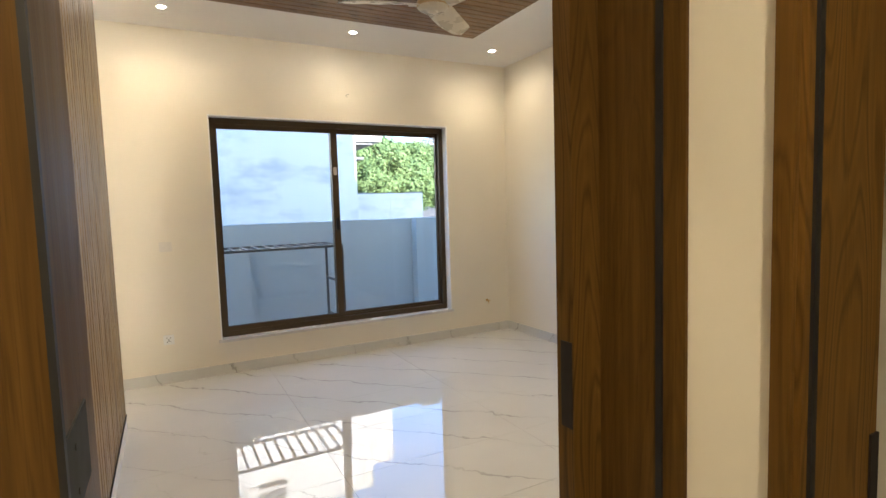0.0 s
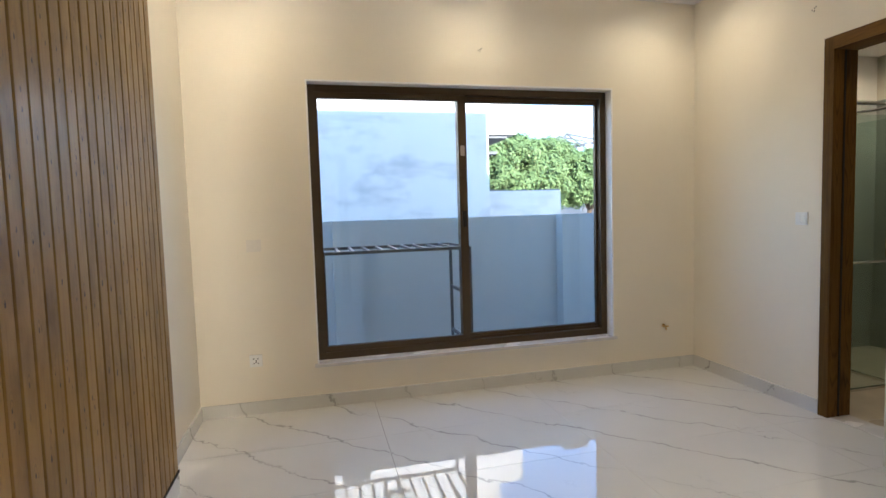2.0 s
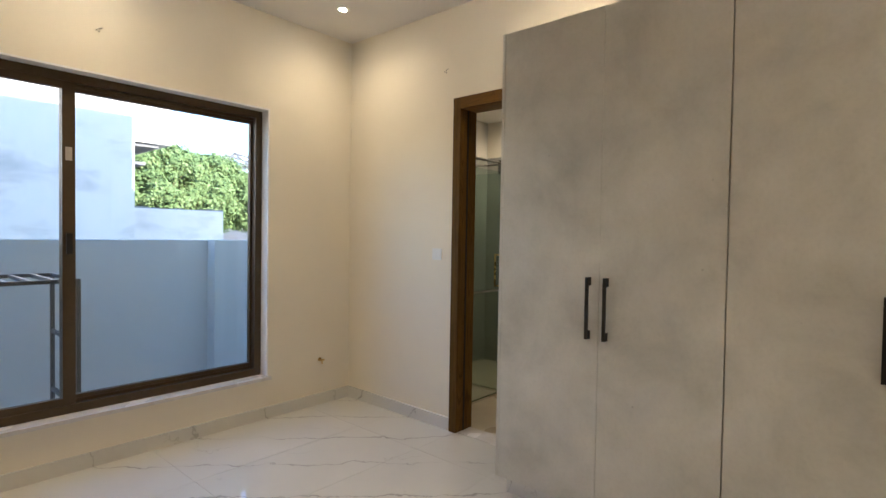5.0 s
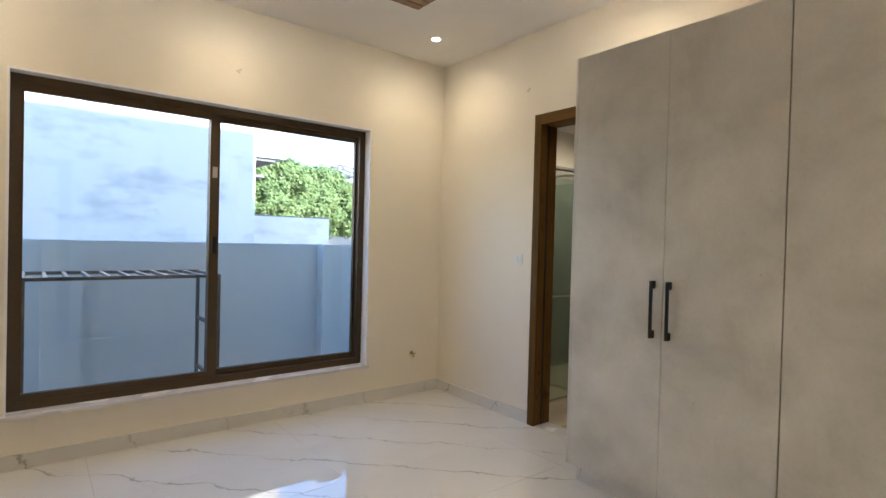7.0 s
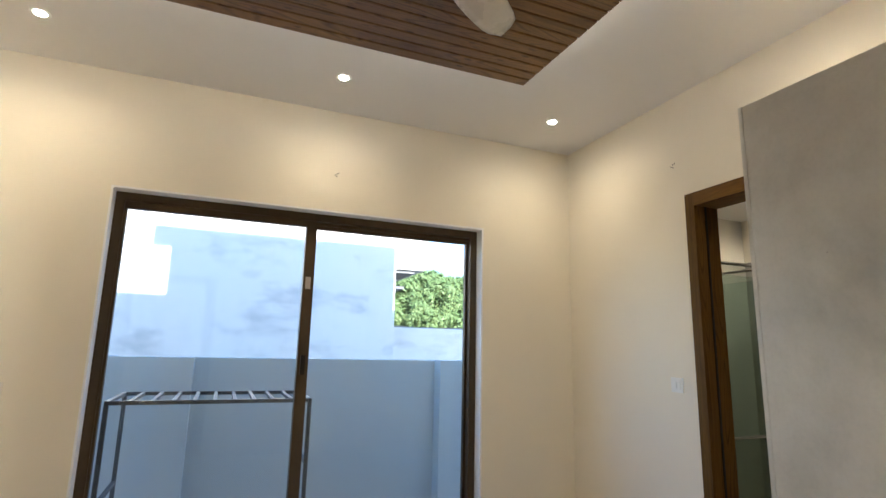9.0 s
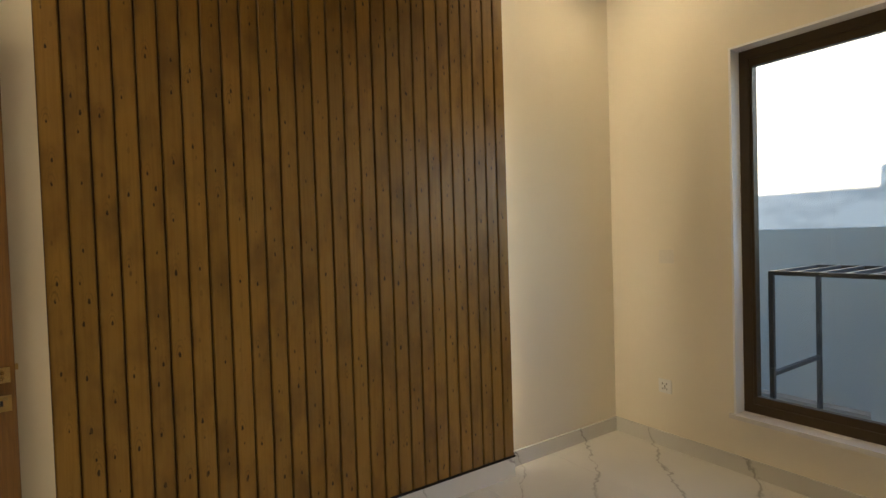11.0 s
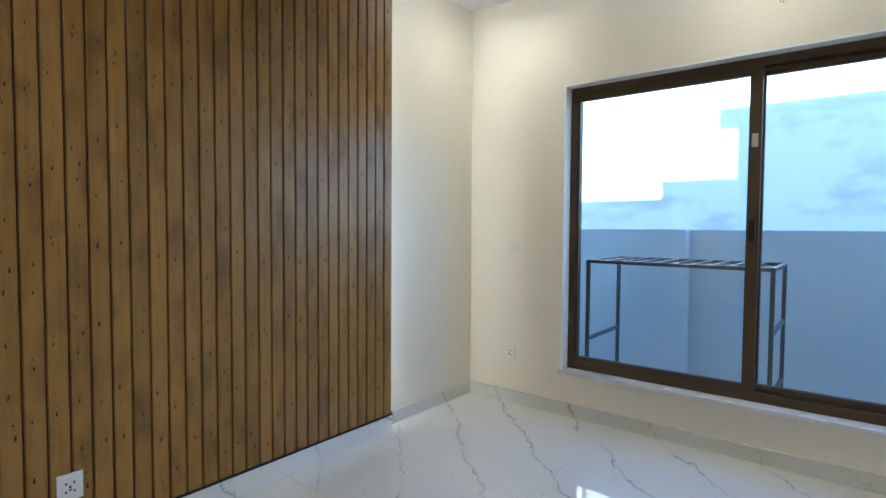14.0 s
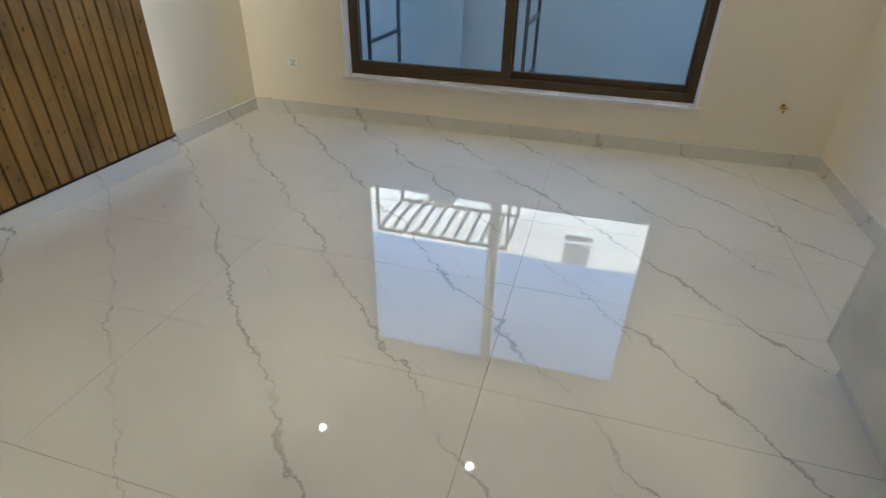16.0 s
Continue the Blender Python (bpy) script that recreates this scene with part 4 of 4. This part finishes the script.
# ---- bathroom things ----
def bathroom():
    wall("wall_tiling", [(BX0 + 0.001, BX1 - 0.002, -0.014, -0.001, 0.0, 2.34)], M_BTILE, "grey glazed wall tiles in the shower", "tiling")
    wall("wall_tiling", [(BX1 - 0.014, BX1 - 0.001, -2.9, BWY0, 0, 2.34), (BX1 - 0.014, BX1 - 0.001, BWY1, -0.014, 0, 2.34), (BX1 - 0.014, BX1 - 0.001, BWY0, BWY1, 0, BWZ0), (BX1 - 0.014, BX1 - 0.001, BWY0, BWY1, BWZ1, 2.34)],
         M_BTILE, "grey glazed wall tiles beside the window", "tiling")
    wall("wall_tiling", [(BX0 + 0.001, BX0 + 0.014, -1.2, -0.014, 0, 2.34)], M_BTILE, "grey glazed wall tiles by the doorway", "tiling")
    t = tagged(empty("shower_enclosure", (BX0, -0.93, 0)), "clear glass shower enclosure with chrome rail and towel bar", "shower")
    x1 = 5.07 - BX0
    part("channel", box(0, x1, -0.012, 0.012, 0.0, 0.018), M_CHROME, t)
    part("channel", box(x1 - 0.012, x1 + 0.012, 0.012, 0.91, 0.0, 0.018), M_CHROME, t)
    a = part("glass_panel", box(0.01, x1 - 0.004, -0.004, 0.004, 0.018, 2.02), M_SHOWER, t, "greenish clear glass")
    b = part("glass_panel", box(x1 - 0.004, x1 + 0.004, 0.006, 0.91, 0.018, 2.02), M_SHOWER, t, "greenish clear glass")
    for g in (a, b):
        g.visible_shadow = False
    part("rail", tube((0.0, 0, 2.10), (x1 + 0.02, 0, 2.10), 0.011), M_CHROME, t, "chrome rail")
    part("rail", tube((x1, 0, 2.10), (x1, 0.92, 2.10), 0.011), M_CHROME, t, "chrome rail")
    part("clamp", box(x1 - 0.09, x1 - 0.05, -0.014, 0.014, 2.0, 2.12), M_CHROME, t)
    bar = part("towel_bar", tube((0.30, -0.055, 0.965), (x1 - 0.06, -0.055, 0.965), 0.010), M_CHROME, t, "chrome towel bar")
    for x in (0.33, x1 - 0.09):
        part("towel_bar_post", tube((x, -0.055, 0.965), (x, 0, 0.965), 0.008), M_CHROME, bar)
    hd = part("door_handle", tube((x1 - 0.06, 0.05, 0.98), (x1 - 0.06, 0.05, 1.28), 0.009), M_BRASS, t, "slim bow handle")
    for z in (0.99, 1.27):
        part("handle_post", tube((x1 - 0.06, 0.05, z), (x1 - 0.06, 0.0, z), 0.007), M_BRASS, hd)
    mx = tagged(empty("shower_mixer", (4.95, -0.014, 0.95)), "dark round shower mixer on the tiles", "shower mixer")
    part("plate", tube((0, 0, 0), (0, -0.014, 0), 0.075, n=28), M_BLACK, mx)
    part("knob", tube((0, -0.012, 0), (0, -0.055, 0), 0.026, n=20), M_BLACK, mx)
    # plain block standing in for a low pale fixture, probably a toilet
    v = tagged(empty("vanity", (5.72, -0.85, 0)), "low beige bathroom fixture, a plain block with a pale top", "cabinet")
    part("body", box(-0.30, 0.31, -0.45, 0.10, 0.0, 0.45), M_BFLOOR, v, bevel=0.004)
    part("top", box(-0.32, 0.31, -0.47, 0.12, 0.45, 0.48), M_SILL, v, bevel=0.004)
    wn2 = structure(empty("window_2", (BX1, BWY0, BWZ0)), "small high bathroom window with bronze frame", "window")
    h, w = BWZ1 - BWZ0, BWY1 - BWY0
    for b in ((0.05, 0.1, 0, 0.04, 0, h), (0.05, 0.1, w - 0.04, w, 0, h), (0.05, 0.1, 0.04, w - 0.04, 0, 0.04), (0.05, 0.1, 0.04, w - 0.04, h - 0.04, h)):
        part("frame_bar", box(*b), M_BRONZE, wn2)
    p = part("pane", box(0.072, 0.078, 0.035, w - 0.035, 0.035, h - 0.035), M_FROST, wn2, "dim tinted glass")
    p.visible_shadow = False


bathroom()


# ---- outside things ----
def rack():
    x0, x1, y0, y1, zt = 0.89, 2.085, 0.29, 0.93, 1.125
    t = tagged(empty("steel_stand", ((x0 + x1) / 2, (y0 + y1) / 2, GROUND)), "grey steel tube stand with a ladder top, in the passage", "metal stand")
    r = 0.0125
    cx, cy = (x0 + x1) / 2, (y0 + y1) / 2
    a, b, c, d, z = x0 - cx, x1 - cx, y0 - cy, y1 - cy, zt - GROUND
    for x in (a, b):
        for y in (c, d):
            part("leg", box(x - r, x + r, y - r, y + r, 0, z - 2 * r), M_TUBE, t, bevel=0.002)
    for y in (c, d):
        part("top_rail", box(a - r, b + r, y - r, y + r, z - 2 * r, z), M_TUBE, t, bevel=0.002)
    n = 11
    for i in range(n):
        x = a + (b - a) * i / (n - 1)
        part("rung", box(x - r * 0.9, x + r * 0.9, c + r, d - r, z - 2 * r + 0.001, z - 0.001), M_TUBE, t)
    for x, lo, hi in ((a, 0.12, 0.58), (b, 0.35, 0.77)):
        part("end_brace", box(x - r * 0.9, x + r * 0.9, c + r, d - r, hi - r, hi + r), M_TUBE, t)
        part("end_brace", box(x - r * 0.9, x + r * 0.9, c + r, d - r, lo - r, lo + r), M_TUBE, t)


rack()


def neighbour():
    Y = 11.2
    z = GROUND - 0.2
    t = tagged(empty("neighbour_house", (0, Y, z)), "plain tall plastered house, lower part shaded and stained, upper part sunlit", "house")
    part("wall", box(-7.0, 6.0, 0, 6.0, 0, 7.88 - z), M_NEIGH, t, "weathered grey plaster")
    part("upper_storey", box(6.0, 6.12, 0.0, 6.0, 4.0, 7.88 - z), M_NEIGH, t)
    part("upper_storey", box(6.12, 6.9, 0.0, 6.0, 4.0, 7.13 - z), M_NEIGH, t)
    part("sunshade", box(6.0, 6.62, 0.10, 1.7, 3.90, 3.997), M_SLAB, t, "thin concrete sunshade")
    part("sunshade", box(6.0, 6.30, 0.10, 1.7, 3.42, 3.50), M_SLAB, t, "thin concrete sunshade")
    # flat dark panel just below the roof edge, with a ledge under it
    w = part("window", box(2.41, 3.23, -0.012, 0.02, 7.09 - z, 7.86 - z), M_SLAB, t, "dark flat panel below the roof edge")
    part("ledge", box(2.46, 3.26, -0.14, 0.0, 6.86 - z, 6.92 - z), M_SLAB, w)
    yw = tagged(empty("yard_wall", (6.0, Y + 0.4, z)), "whitewashed yard wall with a rough dark top", "wall")
    part("wall", box(0.003, 2.53, 0.0, 0.2, 0, 2.05 - z), M_NEIGH, yw)
    rnd = random.Random(5)
    bm = bmesh.new()
    x = 0.02
    while x < 2.45:
        d = rnd.uniform(0.06, 0.20)
        box(x, min(x + d, 2.52), 0.01, 0.19, 2.05 - z, 2.05 - z + rnd.uniform(0.008, 0.05), bm=bm)
        x += d
    part("coping", bm, M_SLAB, yw, "rough grey mortar top")
    far = tagged(empty("far_wall", (20, 34, z)), "sunlit cream yard wall far off", "wall")
    part("wall", box(-12, 14, 0, 0.3, 0, 2.5), plain("sunlit cream plaster", (0.60, 0.50, 0.42), 0.9, scale=2), far)


neighbour()


def far_building():
    t = tagged(empty("far_house", (24.3, 40, GROUND - 0.2)), "white house far off with a steel roof canopy", "house")
    part("wall", box(-2.6, 8.0, 0.6, 8, 0, 6.3), M_LOWWALL, t)
    for x in (-1.6, 1.2, 5.0):
        part("post", box(x - 0.16, x + 0.16, 0.0, 0.32, 0 if x == 1.2 else 6.3, 8.1), M_LOWWALL if x == 1.2 else M_TRUSS, t, "white post" if x == 1.2 else "")
    for y in (0.0, 1.6, 3.2, 4.8):
        for a, b in (((-2.2, 7.25), (-1.0, 8.55)), ((-1.0, 8.55), (2.6, 7.95)), ((-2.2, 7.25), (2.6, 7.95)), ((-1.4, 7.4), (-1.0, 8.55)), ((0.4, 7.6), (-1.0, 8.55))):
            part("truss_bar", tube((a[0], y, a[1]), (b[0], y, b[1]), 0.10, n=6), M_TRUSS, t, "thin grey steel bar")


far_building()


def tree(name, loc, height, spread, seed, leaves, low=0.27):
    rnd = random.Random(seed)
    t = tagged(empty(name, loc), "broad leafy green tree in full sun beyond the yard", "tree")
    bm = bmesh.new()

    def limb(p, q, r0, r1):
        m = Matrix.Translation((p + q) / 2) @ (q - p).to_track_quat("Z", "Y").to_matrix().to_4x4()
        bmesh.ops.create_cone(bm, cap_ends=True, segments=8, radius1=r0, radius2=r1, depth=(q - p).length, matrix=m)
    fork = Vector((0, 0, height * 0.3))
    limb(Vector((0, 0, 0)), fork, 0.22, 0.15)
    tips = []
    for i in range(11):
        a = i * 2.4 + rnd.uniform(-0.3, 0.3)
        q = Vector((math.cos(a) * spread * rnd.uniform(0.35, 0.75), math.sin(a) * spread * rnd.uniform(0.35, 0.75), height * rnd.uniform(0.52, 0.86)))
        limb(fork, q, 0.09, 0.03)
        tips.append(q)
    part("trunk", bm, M_BARK, t)
    verts, faces = [], []
    clumps = []
    for k in range(230):
        u = rnd.random() ** 0.5
        a = rnd.uniform(0, 2 * math.pi)
        zz = rnd.uniform(-1, 1)
        rr = math.sqrt(max(0.05, 1 - zz * zz * 0.8))
        clumps.append((Vector((math.cos(a) * spread * u * rr, math.sin(a) * spread * u * rr, height * (low + (0.94 - low) * (0.5 + 0.5 * zz)))), spread * rnd.uniform(0.10, 0.20)))
    for i in range(leaves):
        c, r = clumps[rnd.randrange(len(clumps))]
        d = Vector((rnd.gauss(0, 1), rnd.gauss(0, 1), rnd.gauss(0, 1))).normalized()
        p = c + d * r * rnd.uniform(0.35, 1.35)
        s = rnd.uniform(0.06, 0.13)
        nrm = (d + Vector((rnd.uniform(-0.9, 0.9), rnd.uniform(-1.3, 0.5), rnd.uniform(0.0, 1.2)))).normalized()
        x = nrm.orthogonal().normalized()
        x.rotate(Matrix.Rotation(rnd.uniform(0, 6.28), 3, nrm))
        y = nrm.cross(x)
        n0 = len(verts)
        verts += [p - x * s, p + y * s * 0.45 - nrm * s * 0.1, p + x * s, p - y * s * 0.45 - nrm * s * 0.1]
        faces.append((n0, n0 + 1, n0 + 2, n0 + 3))
    me = bpy.data.meshes.new("crown")
    me.from_pydata(verts, [], faces)
    me.materials.append(M_LEAVES)
    cr = new("crown", me)
    cr.parent = t
    return t


tree("tree", (11.4, 25.0, GROUND - 0.2), 6.25, 2.5, 4, 60000, 0.38)
tree("tree", (14.2, 25.6, GROUND - 0.2), 6.05, 2.6, 9, 60000, 0.36)
tree("tree", (17.2, 25.2, GROUND - 0.2), 5.3, 2.3, 12, 45000, 0.40)
tree("tree", (20.6, 27.5, GROUND - 0.2), 5.0, 2.5, 15, 40000, 0.36)

# ---- floor tiles ----
xs = [0.002, 1.215, 2.42, 3.625, W - 0.002]
ys = [-0.002]
y = -0.645
while y > S - 3.2:
    ys.append(y)
    y -= 0.6
ys.append(S - 3.198)
floor = bpy.data.objects["floor"]
shared = {}
for xa, xb in zip(xs, xs[1:]):
    for yb, ya in zip(ys, ys[1:]):
        key = (round(xb - xa, 3), round(yb - ya, 3))
        g = 0.0009
        if key not in shared:
            bm = box(g, key[0] - g, g, key[1] - g, -0.012, 0.0)
            ob = part("tile", bm, M_MARBLE, floor, bevel=0.0008)
            shared[key] = ob.data
        else:
            ob = new("tile", shared[key])
            ob.parent = floor
        ob.location = (xa, ya, 0)
